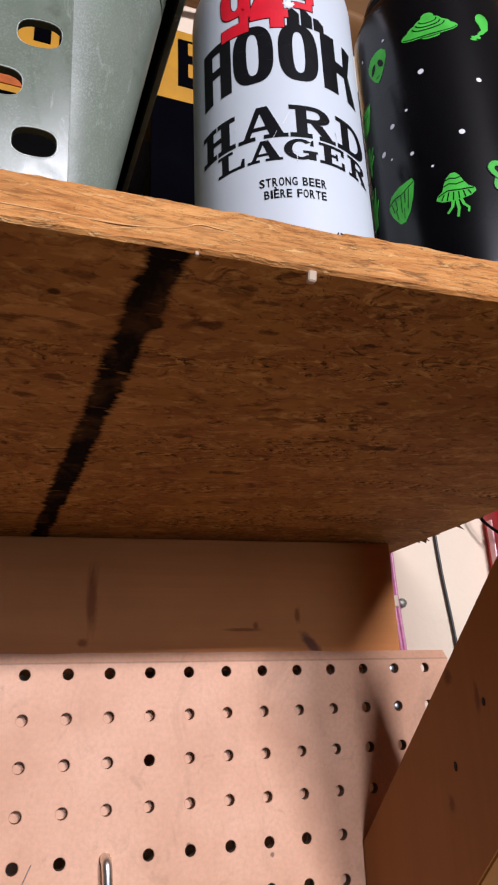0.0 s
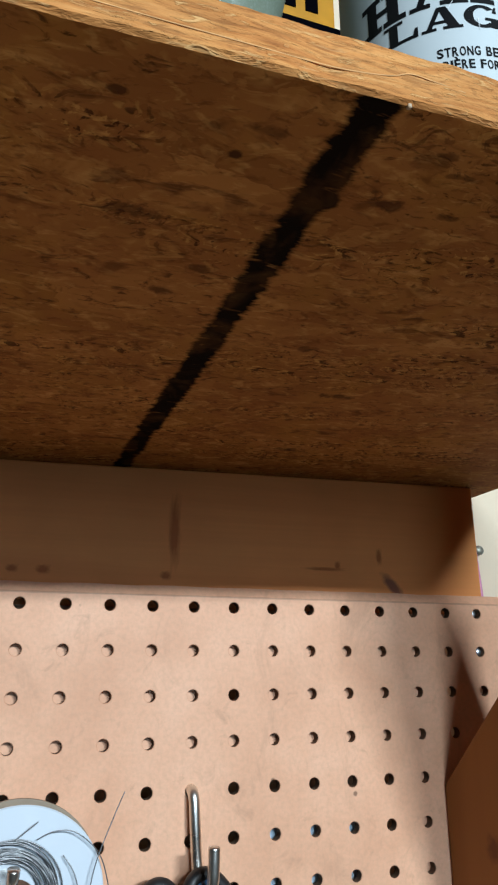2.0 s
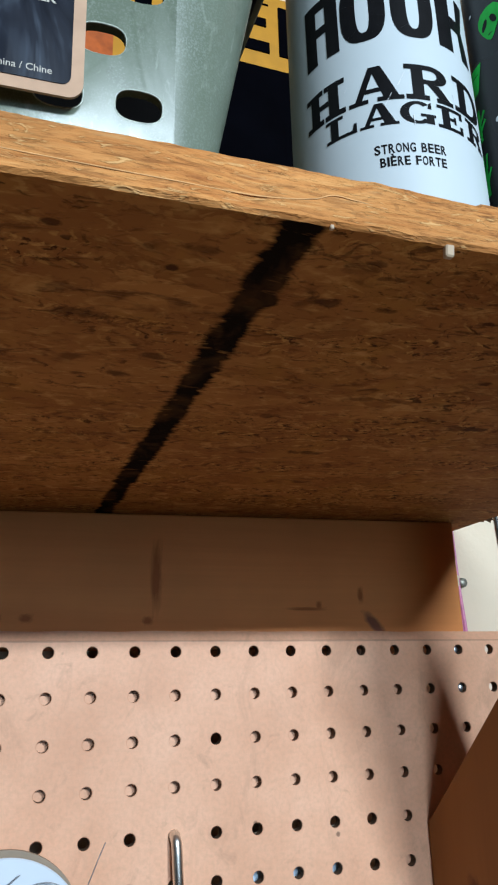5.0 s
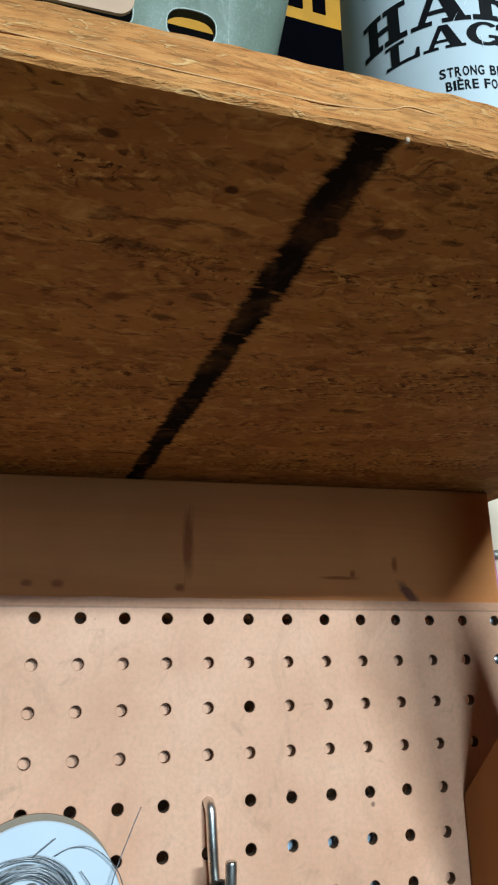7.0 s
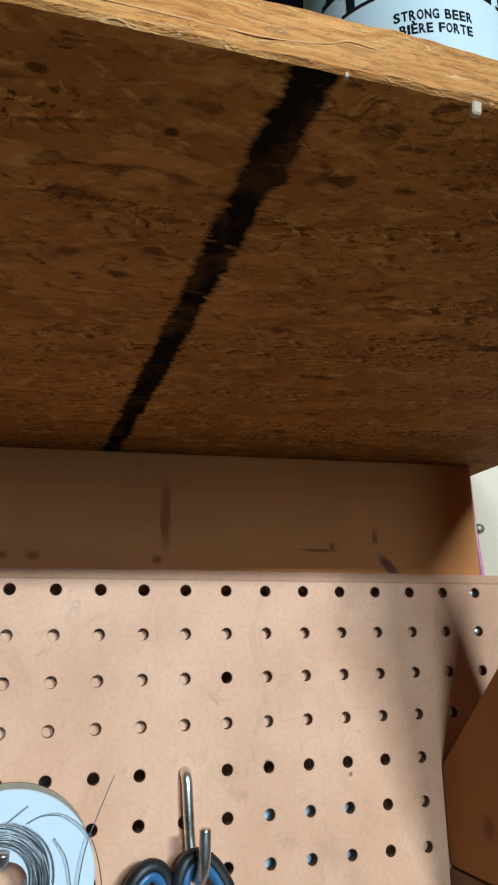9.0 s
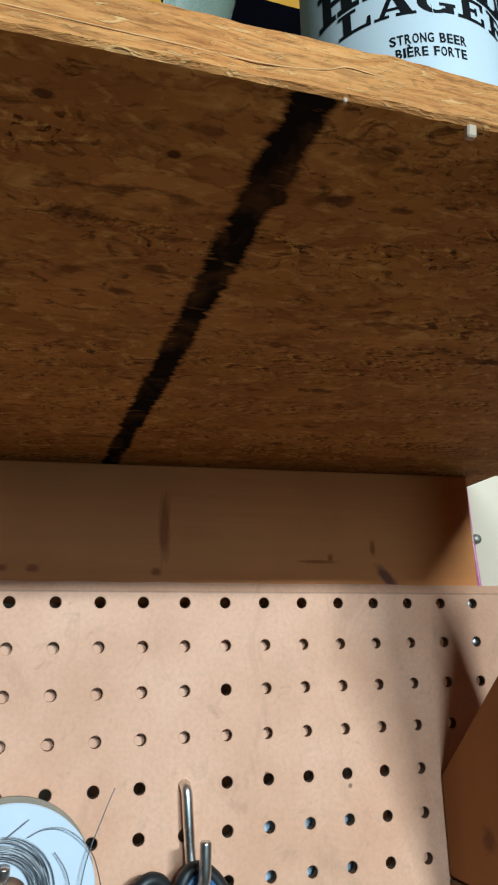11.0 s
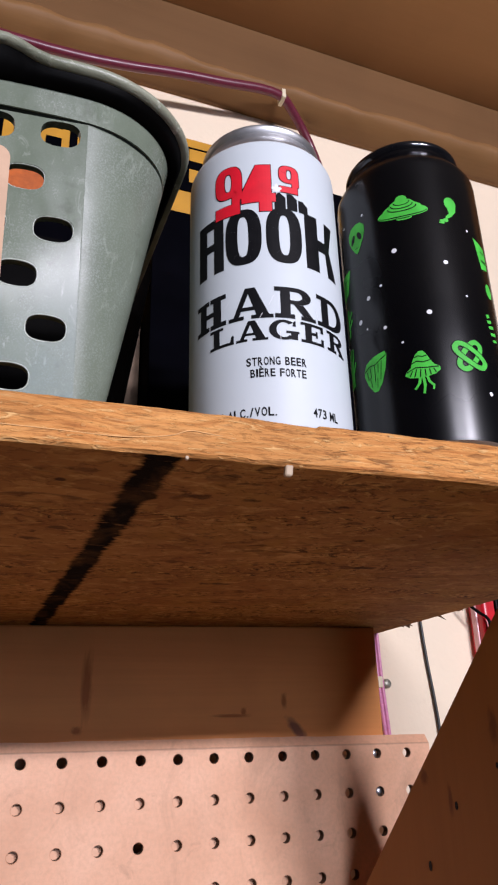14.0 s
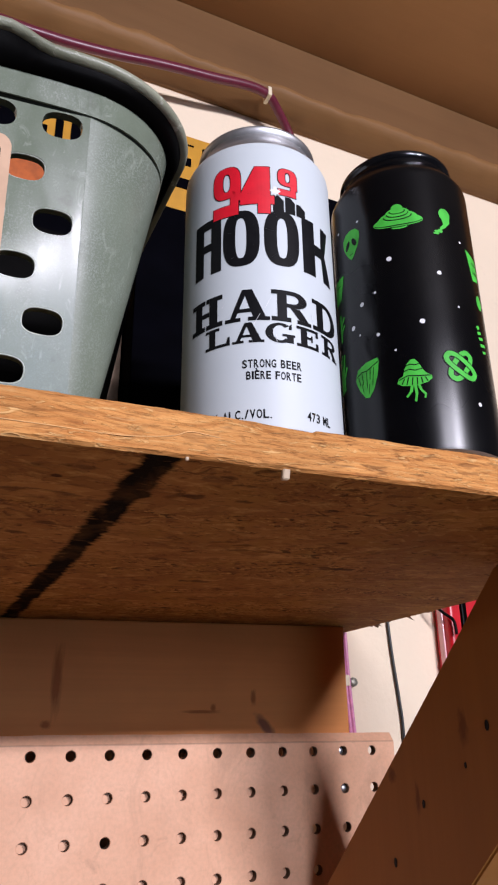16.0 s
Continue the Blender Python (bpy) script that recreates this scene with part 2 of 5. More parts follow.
    if stripe:
        for kx, ky, rx, ry, amt in ((-0.127, -0.303, 0.0032, 0.0016, 0.8), (-0.0956, -0.2904, 0.0018, 0.0016, 0.9), (-0.090, -0.301, 0.005, 0.0022, 0.5), (-0.122, -0.273, 0.007, 0.003, 0.45), (-0.1165, -0.2601, 0.011, 0.0028, 0.6), (-0.0892, -0.236, 0.004, 0.0025, 0.65), (-0.098, -0.2184, 0.005, 0.003, 0.45),
                                    (-0.049, -0.283, 0.006, 0.003, 0.7), (-0.028, -0.2835, 0.004, 0.0015, 0.5), (-0.0455, -0.303, 0.006, 0.004, 0.35), (-0.0308, -0.188, 0.004, 0.003, 0.55), (0.0065, -0.1415, 0.009, 0.003, 0.75), (0.0144, -0.1696, 0.006, 0.002, 0.55), (0.0342, -0.2148, 0.008, 0.003, 0.4), (0.0162, -0.0534, 0.010, 0.003, 0.6),
                                    (0.0088, -0.2830, 0.0045, 0.0013, 0.9), (0.0050, -0.2762, 0.005, 0.0012, 0.7), (-0.0424, -0.3061, 0.004, 0.0016, 0.6), (-0.0357, -0.2997, 0.006, 0.0012, 0.55), (0.0387, -0.2387, 0.003, 0.0022, 0.85), (0.0703, -0.1900, 0.010, 0.0026, 0.8), (0.0251, -0.2819, 0.004, 0.0010, 0.8), (0.0238, -0.2642, 0.005, 0.0018, 0.5), (-0.0992, -0.2184, 0.005, 0.002, 0.5), (-0.0002, -0.2140, 0.006, 0.003, 0.4)):
            v = m.mapped((1 / rx, 1 / ry, 0.0), (0, 0, 0), (-kx / rx, -ky / ry, 0))
            ln = m.n.new("ShaderNodeVectorMath")
            ln.operation = "LENGTH"
            m.link(v, ln.inputs[0])
            e = m.math("MULTIPLY_ADD", m.math("SUBTRACT", m.noise(190, 4), 0.5), 2.6, ln.outputs["Value"])
            c = m.mix(m.grey(e, 0.6, 1.1, amt, 0.0), c, (0.055, 0.018, 0.007))
        # a line of black paint across the board, its edges ragged along the strands
        feather = m.noise(1.0, 4, 0.7, m.mapped((42, 210, 14)), 0.5)
        wide = m.noise(1.0, 2, 0.5, m.mapped((12, 42, 6), (0, 0, 0), (0, 3, 0)))
        x = m.math("ADD", m.axis(0), STRIPE_X)
        x = m.math("MULTIPLY_ADD", m.axis(1), STRIPE_SLOPE, x)
        d = m.math("ABSOLUTE", x, 0)
        d = m.math("MULTIPLY_ADD", m.math("SUBTRACT", feather, 0.5), 0.0085, d)
        d = m.math("MULTIPLY_ADD", m.math("SUBTRACT", wide, 0.5), 0.006, d)
        bulge = m.mapped((1 / 0.006, 1 / 0.003, 0.0), (0, 0, 0), (0.0650 / 0.006, 0.2800 / 0.003, 0))
        near = m.n.new("ShaderNodeVectorMath")
        near.operation = "LENGTH"
        m.link(bulge, near.inputs[0])
        d = m.math("MULTIPLY_ADD", m.grey(near.outputs["Value"], 0.3, 1.3, 1.0, 0.0), -0.0035, d)
        paint = m.grey(d, 0.0044, 0.0066, 1.0, 0.0)
        bare = m.math("MULTIPLY", m.grey(m.noise(1.0, 3, 0.6, m.mapped((60, 240, 60), (0, 0, 0), (8, 1, 0)), 0.5), 0.62, 0.70), m.grey(patch, 0.40, 0.58, 0.2, 0.6))
        paint = m.math("MULTIPLY", paint, m.math("SUBTRACT", 1.0, bare))
        sheer = m.noise(1.0, 3, 0.6, m.mapped((50, 36, 20), (0, 0, 0), (4, 6, 0)), 0.5)
        paint = m.math("MULTIPLY", paint, m.grey(sheer, 0.46, 0.68, 1.0, 0.80))
        c = m.mix(paint, c, (0.011, 0.0075, 0.0055))
        m.link(m.grey(paint, 0.0, 1.0, 0.06, 0.01), m.b.inputs["Specular IOR Level"])
    m.colour(c)
    h = m.math("SUBTRACT", h, m.math("MULTIPLY", m.math("MAXIMUM", tornm, m.math("MAXIMUM", gapm, gapm2)), 1.2))
    m.bump(h, 0.00035)
    return m.m


STRIPE_X, STRIPE_SLOPE = 0.0727, 0.0110
M_OSB_DOWN = mat_osb("osb_face_with_black_paint_line", True)
M_OSB_TOP = mat_osb("osb_face")


def mat_osb_edge():
    m = Mat("osb_sawn_edge", 0.72, spec=0.2)
    wavy = m.noise(1.0, 2, 0.5, m.mapped((16, 16, 30)), 0.0)
    vec = m.n.new("ShaderNodeVectorMath")
    vec.operation = "MULTIPLY_ADD"
    comb = m.n.new("ShaderNodeCombineXYZ")
    m.link(m.math("MULTIPLY", wavy, 0.012), comb.inputs[2])
    m.link(comb.outputs[0], vec.inputs[0])
    vec.inputs[1].default_value = (1, 1, 1)
    m.link(m.coord, vec.inputs[2])
    mp = m.n.new("ShaderNodeMapping")
    mp.inputs["Scale"].default_value = (26, 60, 430)
    m.link(vec.outputs[0], mp.inputs["Vector"])
    layers = m.noise(1.0, 6, 0.62, mp.outputs[0], 0.8)
    c = m.ramp(layers, [(0.25, (0.20, 0.060, 0.013)), (0.38, (0.46, 0.168, 0.042)), (0.52, (0.61, 0.256, 0.072)), (0.64, (0.69, 0.316, 0.098)), (0.76, (0.82, 0.445, 0.175))])
    spot = m.noise(1.0, 4, 0.62, m.mapped((95, 170, 640)), 0.4)
    pits = m.noise(5, 2)
    c = m.mix(m.math("MULTIPLY", m.grey(spot, 0.53, 0.62, 0, 0.9), m.grey(pits, 0.40, 0.56, 0.4, 1.0)), c, (0.14, 0.045, 0.012))
    pale = m.noise(1.0, 3, 0.6, m.mapped((60, 60, 700), (0, 0.05, 0), (3, 0, 1)), 0.9)
    c = m.mix(m.grey(pale, 0.60, 0.70, 0, 0.4), c, (0.74, 0.46, 0.20))
    blot = m.noise(26, 4)
    c = m.mix(m.grey(blot, 0.45, 0.72, 0, 0.5), c, (0.30, 0.125, 0.035))
    # broken strand ends: short pale slivers and small black pits
    sliver = m.noise(1.0, 3, 0.6, m.mapped((120, 80, 620), (0, 0.08, 0), (7, 0, 4)), 1.4)
    c = m.mix(m.grey(sliver, 0.58, 0.68, 0, 0.5), c, (0.80, 0.50, 0.21))
    hole = m.noise(1.0, 3, 0.6, m.mapped((230, 120, 520), (0, -0.2, 0), (2, 5, 0)), 1.2)
    worn = m.grey(m.noise(1.0, 2, 0.5, m.mapped((16, 10, 40), (0, 0, 0), (1, 0, 0))), 0.50, 0.64, 0.0, 1.0)
    worn = m.math("MULTIPLY", worn, m.grey(m.axis(0), -0.06, 0.04, 0.15, 1.0))
    holem = m.math("MULTIPLY", m.grey(hole, 0.61, 0.67, 0, 0.8), worn)
    c = m.mix(holem, c, (0.07, 0.024, 0.008))
    m.colour(c)
    rise = m.math("ADD", m.math("MULTIPLY", layers, 0.5), m.math("MULTIPLY", m.grey(sliver, 0.54, 0.66), 0.25))
    m.bump(m.math("SUBTRACT", rise, m.math("ADD", spot, m.math("MULTIPLY", holem, 0.5))), 0.0009)
    return m.m


M_OSB_EDGE = mat_osb_edge()
M_BEAM = mat_pine("pine_stud_with_knots", "x", (0.88, 0.352, 0.103), (0.75, 0.268, 0.074), fine_amt=0.06,
                  knots=((-0.0373, 0, 1.549, 0.0042, 1, 0.024), (-0.1154, 0, 1.521, 0.0048, 1, 0.003), (-0.1328, 0, 1.521, 0.004, 1, 0.0025), (-0.0422, 0, 1.520, 0.004, 1, 0.003), (0.066, 0, 1.5282, 0.016, 1, 0.0014), (0.0752, 0, 1.5310, 0.0025, 1, 0.003), (0.107, 0, 1.5384, 0.0026, 1, 0.006)),
                  stain=(0.1165, 1.5185, 0.0125, 0.0042, 45))
M_BRACE = mat_pine("brace_pine", "z", (0.325, 0.128, 0.024), (0.26, 0.099, 0.018), fine_amt=0.03, knots=((0.14, -0.0452, 1.3662, 1, 0.007, 0.008), (0.14, -0.0602, 1.3667, 1, 0.002, 0.004), (0.14, -0.1835, 1.5142, 1, 0.004, 0.010), (0.14, -0.139, 1.478, 1, 0.0022, 0.009), (0.14, -0.105, 1.425, 1, 0.003, 0.005), (0.14, -0.1156, 1.4892, 1, 0.004, 0.005)))
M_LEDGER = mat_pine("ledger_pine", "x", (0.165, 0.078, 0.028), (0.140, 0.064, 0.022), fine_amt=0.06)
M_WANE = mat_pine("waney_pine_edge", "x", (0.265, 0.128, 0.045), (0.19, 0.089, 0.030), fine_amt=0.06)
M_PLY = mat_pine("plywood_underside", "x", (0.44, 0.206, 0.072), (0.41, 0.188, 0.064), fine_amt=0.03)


def mat_pegboard():
    m = Mat("tan_hardboard", 0.55, spec=0.3)
    a = m.noise(16, 5, 0.6)
    c = m.ramp(a, [(0.3, (0.70, 0.358, 0.213)), (0.52, (0.80, 0.434, 0.270)), (0.72, (0.86, 0.492, 0.320))])
    fib = m.noise(380, 3, 0.6)
    c = m.mix(m.grey(fib, 0.4, 0.68, 0, 0.25), c, (0.50, 0.30, 0.19))
    s = m.noise(55, 4, 0.65, None, 0.6)
    c = m.mix(m.grey(s, 0.60, 0.74, 0, 0.4), c, (0.38, 0.21, 0.13))
    cell = m.voronoi(34)
    lot = m.n.new("ShaderNodeSeparateColor")
    m.link(cell.outputs["Color"], lot.inputs[0])
    speck = m.math("MULTIPLY", m.grey(m.math("MULTIPLY_ADD", m.noise(300, 3), 0.05, cell.outputs["Distance"]), 0.055, 0.085, 0.8, 0.0), m.grey(lot.outputs[0], 0.50, 0.54))
    c = m.mix(speck, c, (0.16, 0.085, 0.05))
    scuff = m.noise(1.0, 5, 0.7, m.mapped((26, 26, 12)), 1.2)
    c = m.mix(m.grey(scuff, 0.54, 0.72, 0, 0.5), c, (0.50, 0.275, 0.17))
    # a thin dark line along the eased top edge
    line = m.math("ABSOLUTE", m.math("SUBTRACT", m.axis(2), 1.5072))
    line = m.math("MULTIPLY_ADD", m.math("SUBTRACT", m.noise(90, 4), 0.5), 0.0012, line)
    c = m.mix(m.grey(line, 0.0003, 0.0008, 0.4, 0.0), c, (0.22, 0.12, 0.075))
    m.colour(c)
    m.bump(fib, 0.00012)
    return m.m


M_PEG = mat_pegboard()
# hardboard inside the holes, its colour darkened for the shade in them
M_PEG_IN = mat_plain("shaded_inner_hardboard", (0.16, 0.085, 0.045), 0.85, vary=0.25, scale=400)


def mat_wall(name, base, big=5):
    m = Mat(name, 0.6, spec=0.3)
    a = m.noise(big, 5, 0.6)
    c = m.ramp(a, [(0.3, tuple(k * 0.9 for k in base)), (0.7, base)])
    s = m.noise(38, 4, 0.6)
    c = m.mix(m.grey(s, 0.66, 0.78, 0, 0.3), c, tuple(k * 0.7 for k in base))
    m.colour(c)
    m.bump(m.noise(140, 4), 0.0004)
    return m.m


M_WALL = mat_wall("cream_wall_paint", (0.85, 0.70, 0.52))
# unseen room surfaces, kept dark so that they bounce little light
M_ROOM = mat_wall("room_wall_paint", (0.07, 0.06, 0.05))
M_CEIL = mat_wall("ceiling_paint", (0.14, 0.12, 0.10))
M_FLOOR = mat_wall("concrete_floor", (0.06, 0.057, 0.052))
M_ALU = mat_plain("brushed_aluminium", (0.55, 0.55, 0.56), 0.42, 1.0, 0.08, 200)
M_CAN_BASE = mat_plain("dull_aluminium_base", (0.72, 0.75, 0.80), 0.45, 0.45, 0.06, 150)
M_WHITE_CAN = mat_plain("white_can_lacquer", (0.53, 0.575, 0.595), 0.46, 0.0, 0.02, 30, spec=0.35)
M_BLACK_CAN = mat_plain("matt_black_can_lacquer", (0.0012, 0.0012, 0.0018), 0.25, 0.0, 0.2, 40, spec=0.30)
M_BLACK_RIM = mat_plain("glossy_black_rim_lacquer", (0.004, 0.004, 0.005), 0.16, 0.0, 0.2, 60, spec=0.6)
M_INK_BLACK = mat_plain("black_ink", (0.006, 0.006, 0.007), 0.45, 0.0, 0.2, 300, spec=0.1)
M_INK_RED = mat_plain("red_ink", (0.66, 0.006, 0.018), 0.5, 0.0, 0.12, 120)
M_INK_GREEN = mat_plain("green_ink", (0.035, 0.46, 0.05), 0.5, 0.0, 0.22, 140, spec=0.2)
M_INK_WHITE = mat_plain("white_ink", (0.72, 0.72, 0.74), 0.4, 0.0, 0.05, 100)


def mat_basket():
    """Worn sage plastic: smooth front, finely grained corners past the ridge, rubbed and dusty in patches."""
    m = Mat("sage_green_plastic", 0.3, spec=0.33)
    a = m.noise(24, 5, 0.6)
    c = m.ramp(a, [(0.3, (0.122, 0.148, 0.107)), (0.7, (0.172, 0.204, 0.152))])
    scuff = m.noise(1.0, 5, 0.7, m.mapped((160, 160, 60)), 1.0)
    c = m.mix(m.grey(scuff, 0.60, 0.75, 0, 0.45), c, (0.42, 0.46, 0.39))
    corner = m.math("MULTIPLY_ADD", m.math("SUBTRACT", m.axis(2), 1.627), 0.046, m.axis(0))
    corner = m.math("MULTIPLY", m.grey(corner, -0.0924, -0.0920), m.grey(m.axis(2), 1.7255, 1.7262, 1.0, 0.0))
    speckle = m.grey(m.noise(1500, 3, 0.6), 0.48, 0.62)
    dust = m.grey(m.noise(45, 4, 0.6), 0.46, 0.66, 0.05, 0.35)
    c = m.mix(m.math("MULTIPLY", speckle, dust), c, (0.30, 0.34, 0.30))
    c = m.mix(m.math("MULTIPLY", m.math("MULTIPLY", speckle, corner), 0.13), c, (0.34, 0.38, 0.36))
    grime = m.noise(75, 4, 0.7)
    c = m.mix(m.grey(grime, 0.60, 0.76, 0, 0.5), c, (0.07, 0.08, 0.055))
    m.colour(c)
    worn = m.noise(1.0, 5, 0.65, m.mapped((38, 38, 20)), 0.8)
    front = m.grey(worn, 0.40, 0.62, 0.11, 0.26)
    r = m.math("ADD", front, m.math("MULTIPLY", corner, 0.20))
    r = m.math("ADD", r, m.math("MULTIPLY", speckle, 0.05))
    m.rough(r)
    fine = m.math("MULTIPLY", m.noise(1300, 2), m.math("MULTIPLY_ADD", corner, 0.10, 0.012))
    m.bump(m.math("ADD", fine, m.noise(20, 0.6)), 0.00040)
    return m.m


M_GREEN = mat_basket()


def mat_lip():
    m = Mat("worn_olive_lip", 0.35, spec=0.45)
    c = m.ramp(m.noise(50, 4), [(0.3, (0.17, 0.18, 0.125)), (0.7, (0.29, 0.30, 0.22))])
    chips = m.noise(1.0, 5, 0.7, m.mapped((170, 170, 260)), 0.8)
    c = m.mix(m.grey(chips, 0.58, 0.68, 0, 0.8), c, (0.55, 0.56, 0.46))
    m.colour(c)
    m.bump(chips, 0.0004)
    return m.m


M_LIP = mat_lip()
M_WORN = mat_plain("pale_worn_plastic_edge", (0.34, 0.37, 0.31), 0.3, 0.0, 0.6, 160)
M_SEAM = mat_plain("dark_green_seam", (0.006, 0.008, 0.006), 0.6, spec=0.1)
M_BLACK = mat_plain("black_plastic", (0.0014, 0.0012, 0.0012), 0.38, 0.0, 0.3, 60, 0.00005, spec=0.035)
M_BLACK_CARD = mat_plain("black_card", (0.0011, 0.0011, 0.0022), 0.7, 0.0, 0.3, 40, spec=0.012)
M_YELLOW = mat_plain("yellow_carton", (0.50, 0.225, 0.008), 0.5, 0.0, 0.12, 50)
M_ORANGE = mat_plain("orange_print", (0.42, 0.085, 0.008), 0.5, 0.0, 0.3, 110)
M_CARD_EDGE = mat_plain("cream_card", (0.56, 0.36, 0.24), 0.6, 0.0, 0.15, 60, spec=0.12)
M_CARD_DOT = mat_plain("faint_print", (0.13, 0.125, 0.12), 0.5)
M_CARD_TEXT = mat_plain("pale_print", (0.40, 0.36, 0.30), 0.4)


def mat_card_photo():
    m = Mat("dark_photo_print_painted_gloss", 0.22, spec=0.04)
    a = m.noise(1.0, 3, 0.6, m.mapped((75, 75, 22)), 1.6)
    # pale blue streaks in the colour stand in for reflections on the gloss
    c = m.ramp(a, [(0.3, (0.008, 0.009, 0.013)), (0.55, (0.022, 0.025, 0.035)), (0.66, (0.05, 0.06, 0.08)), (0.78, (0.16, 0.20, 0.25))])
    m.colour(c)
    m.bump(m.noise(1.0, 3, 0.5, m.mapped((45, 45, 14)), 0.8), 0.0016)
    return m.m


M_CARD_PHOTO = mat_card_photo()
M_CABLE = mat_plain("plum_cable_sheath", (0.13, 0.016, 0.032), 0.35, 0.0, 0.15, 200)
M_CABLE_PINK = mat_plain("pink_violet_cable_sheath", (0.66, 0.24, 0.40), 0.3, 0.0, 0.15, 200)
M_CABLE_BLACK = mat_plain("black_cable_sheath", (0.012, 0.013, 0.013), 0.4)
M_CLIP = mat_plain("ivory_clip", (0.72, 0.62, 0.44), 0.4)
M_STEEL = mat_plain("zinc_steel", (0.70, 0.67, 0.62), 0.32, 1.0, 0.15, 120)
M_NAIL = mat_plain("tarnished_nail", (0.30, 0.29, 0.24), 0.5, 0.7, 0.5, 500)
M_SCREW = mat_plain("bright_screw", (0.78, 0.82, 0.88), 0.36, 1.0)
M_SPOOL = mat_plain("white_spool_plastic", (0.66, 0.71, 0.78), 0.4, 0.0, 0.03, 40)
M_SPOOL_SHADE = mat_plain("shaded_spool_flange", (0.30, 0.235, 0.17), 0.7, 0.0, 0.1, 60)
M_WIRE = mat_plain("grey_steel_wire", (0.30, 0.30, 0.31), 0.46, 1.0, 0.2, 300)
M_RUBBER = mat_plain("black_rubber_grip", (0.012, 0.012, 0.013), 0.45, 0.0, 0.3, 150)
M_BLUE = mat_plain("blue_grip_insert", (0.045, 0.135, 0.29), 0.42, 0.0, 0.12, 80)
M_RED = mat_plain("red_plastic", (0.60, 0.010, 0.018), 0.35, 0.0, 0.2, 40)
M_CLEAR = mat_plain("pink_white_film", (0.85, 0.45, 0.46), 0.2)
M_BLUE_SHEET = mat_plain("pale_blue_sheet", (0.55, 0.68, 0.82), 0.35)
M_CHIP = mat_plain("pale_wood_chip", (0.46, 0.34, 0.23), 0.6)
M_STRAND = mat_plain("pale_strand_wood", (0.64, 0.33, 0.12), 0.7, 0.0, 0.3, 200)
M_SPLINTER = mat_plain("splinter_wood", (0.22, 0.10, 0.035), 0.7)

# ---------------------------------------------------------------- room
def structure(name, bm, mat, label, category):
    return tagged(part(name, bm, mat), label, category, kind="structure")


structure("wall_north", bm_box(-2.2, 2.2, 0.045, 0.145, 0, 2.6), M_WALL, "cream painted wall behind the shelf", "wall")
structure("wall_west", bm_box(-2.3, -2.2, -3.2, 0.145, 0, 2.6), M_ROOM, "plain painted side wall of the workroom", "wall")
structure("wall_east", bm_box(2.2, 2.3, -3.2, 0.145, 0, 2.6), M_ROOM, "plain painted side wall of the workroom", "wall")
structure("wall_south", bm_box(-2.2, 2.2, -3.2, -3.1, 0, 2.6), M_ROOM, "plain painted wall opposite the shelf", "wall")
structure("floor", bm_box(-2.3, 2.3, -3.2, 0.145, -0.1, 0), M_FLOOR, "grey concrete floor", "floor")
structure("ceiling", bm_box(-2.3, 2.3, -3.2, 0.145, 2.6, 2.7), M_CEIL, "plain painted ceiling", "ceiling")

# ---------------------------------------------------------------- upper shelf and its ledger
ledger = thing("upper_ledger", pose(0, 0, 0), "rough pine ledger board with a waney lower edge", "ledger")
xs = [-1.2 + 2.4 * i / 300 for i in range(301)]


def wane(x):
    """Where the sawn face of the ledger ends and the rough rounded edge begins."""
    return 2.173 + 0.007 * noise.noise((x * 11, 0.3, 1.0)) + 0.008 * noise.noise((x * 24, 2.3, 1.0)) + 0.002 * noise.noise((x * 70, 5.3, 1.0))


def strip(profile, mat, name):
    bm = bmesh.new()
    rows = [[bm.verts.new(p) for p in profile(x)] for x in xs]
    n = len(rows[0])
    for a, b in zip(rows, rows[1:]):
        for k in range(n):
            bm.faces.new((a[k], a[(k + 1) % n], b[(k + 1) % n], b[k]))
    bm.faces.new(rows[0][::-1])
    bm.faces.new(rows[-1])
    bmesh.ops.recalc_face_normals(bm, faces=bm.faces[:])
    return part(name, bm, mat, ledger, smooth=name == "waney_edge")


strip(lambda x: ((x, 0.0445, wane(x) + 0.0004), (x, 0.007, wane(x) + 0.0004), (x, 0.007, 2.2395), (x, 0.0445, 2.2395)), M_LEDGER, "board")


def bark(x):
    out = [(x, 0.0445, wane(x)), (x, 0.0066, wane(x))]
    for k in range(1, 9):
        t = k / 8
        lump = 0.0022 * math.sin(math.pi * t) * noise.noise((x * 34, 3.0 * t, 4.0)) + 0.0012 * noise.noise((x * 95, 9.0 * t, 7.0))
        out.append((x, 0.0066 + 0.0375 * t ** 1.5 + (lump if k < 8 else 0), wane(x) + (2.1525 - wane(x)) * t ** 0.75 - (0.002 * math.sin(math.pi * t) + lump if k < 8 else 0)))
    return out


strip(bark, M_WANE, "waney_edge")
upper = thing("upper_shelf", pose(0, 0, 0), "brown plywood shelf fixed high above the cans", "shelf")
part("board", bm_box(-1.2, 1.2, -0.27, 0.0445, 2.2405, 2.258, 0.001), M_PLY, upper)

# ---------------------------------------------------------------- shelf
ZB, SLOPE, THICK = 1.5890, 0.0240, 0.0152
XR, YF, YB = 0.2110, -0.3195, 0.0445
tilt = Matrix.Translation((0, 0, ZB)) @ Matrix.Rotation(-math.atan(SLOPE), 4, "Y")


def on_shelf(x, y):
    """The pose of something that stands upright on the shelf at x, y."""
    return pose(x, y, ZB + THICK + SLOPE * x + 0.0003)


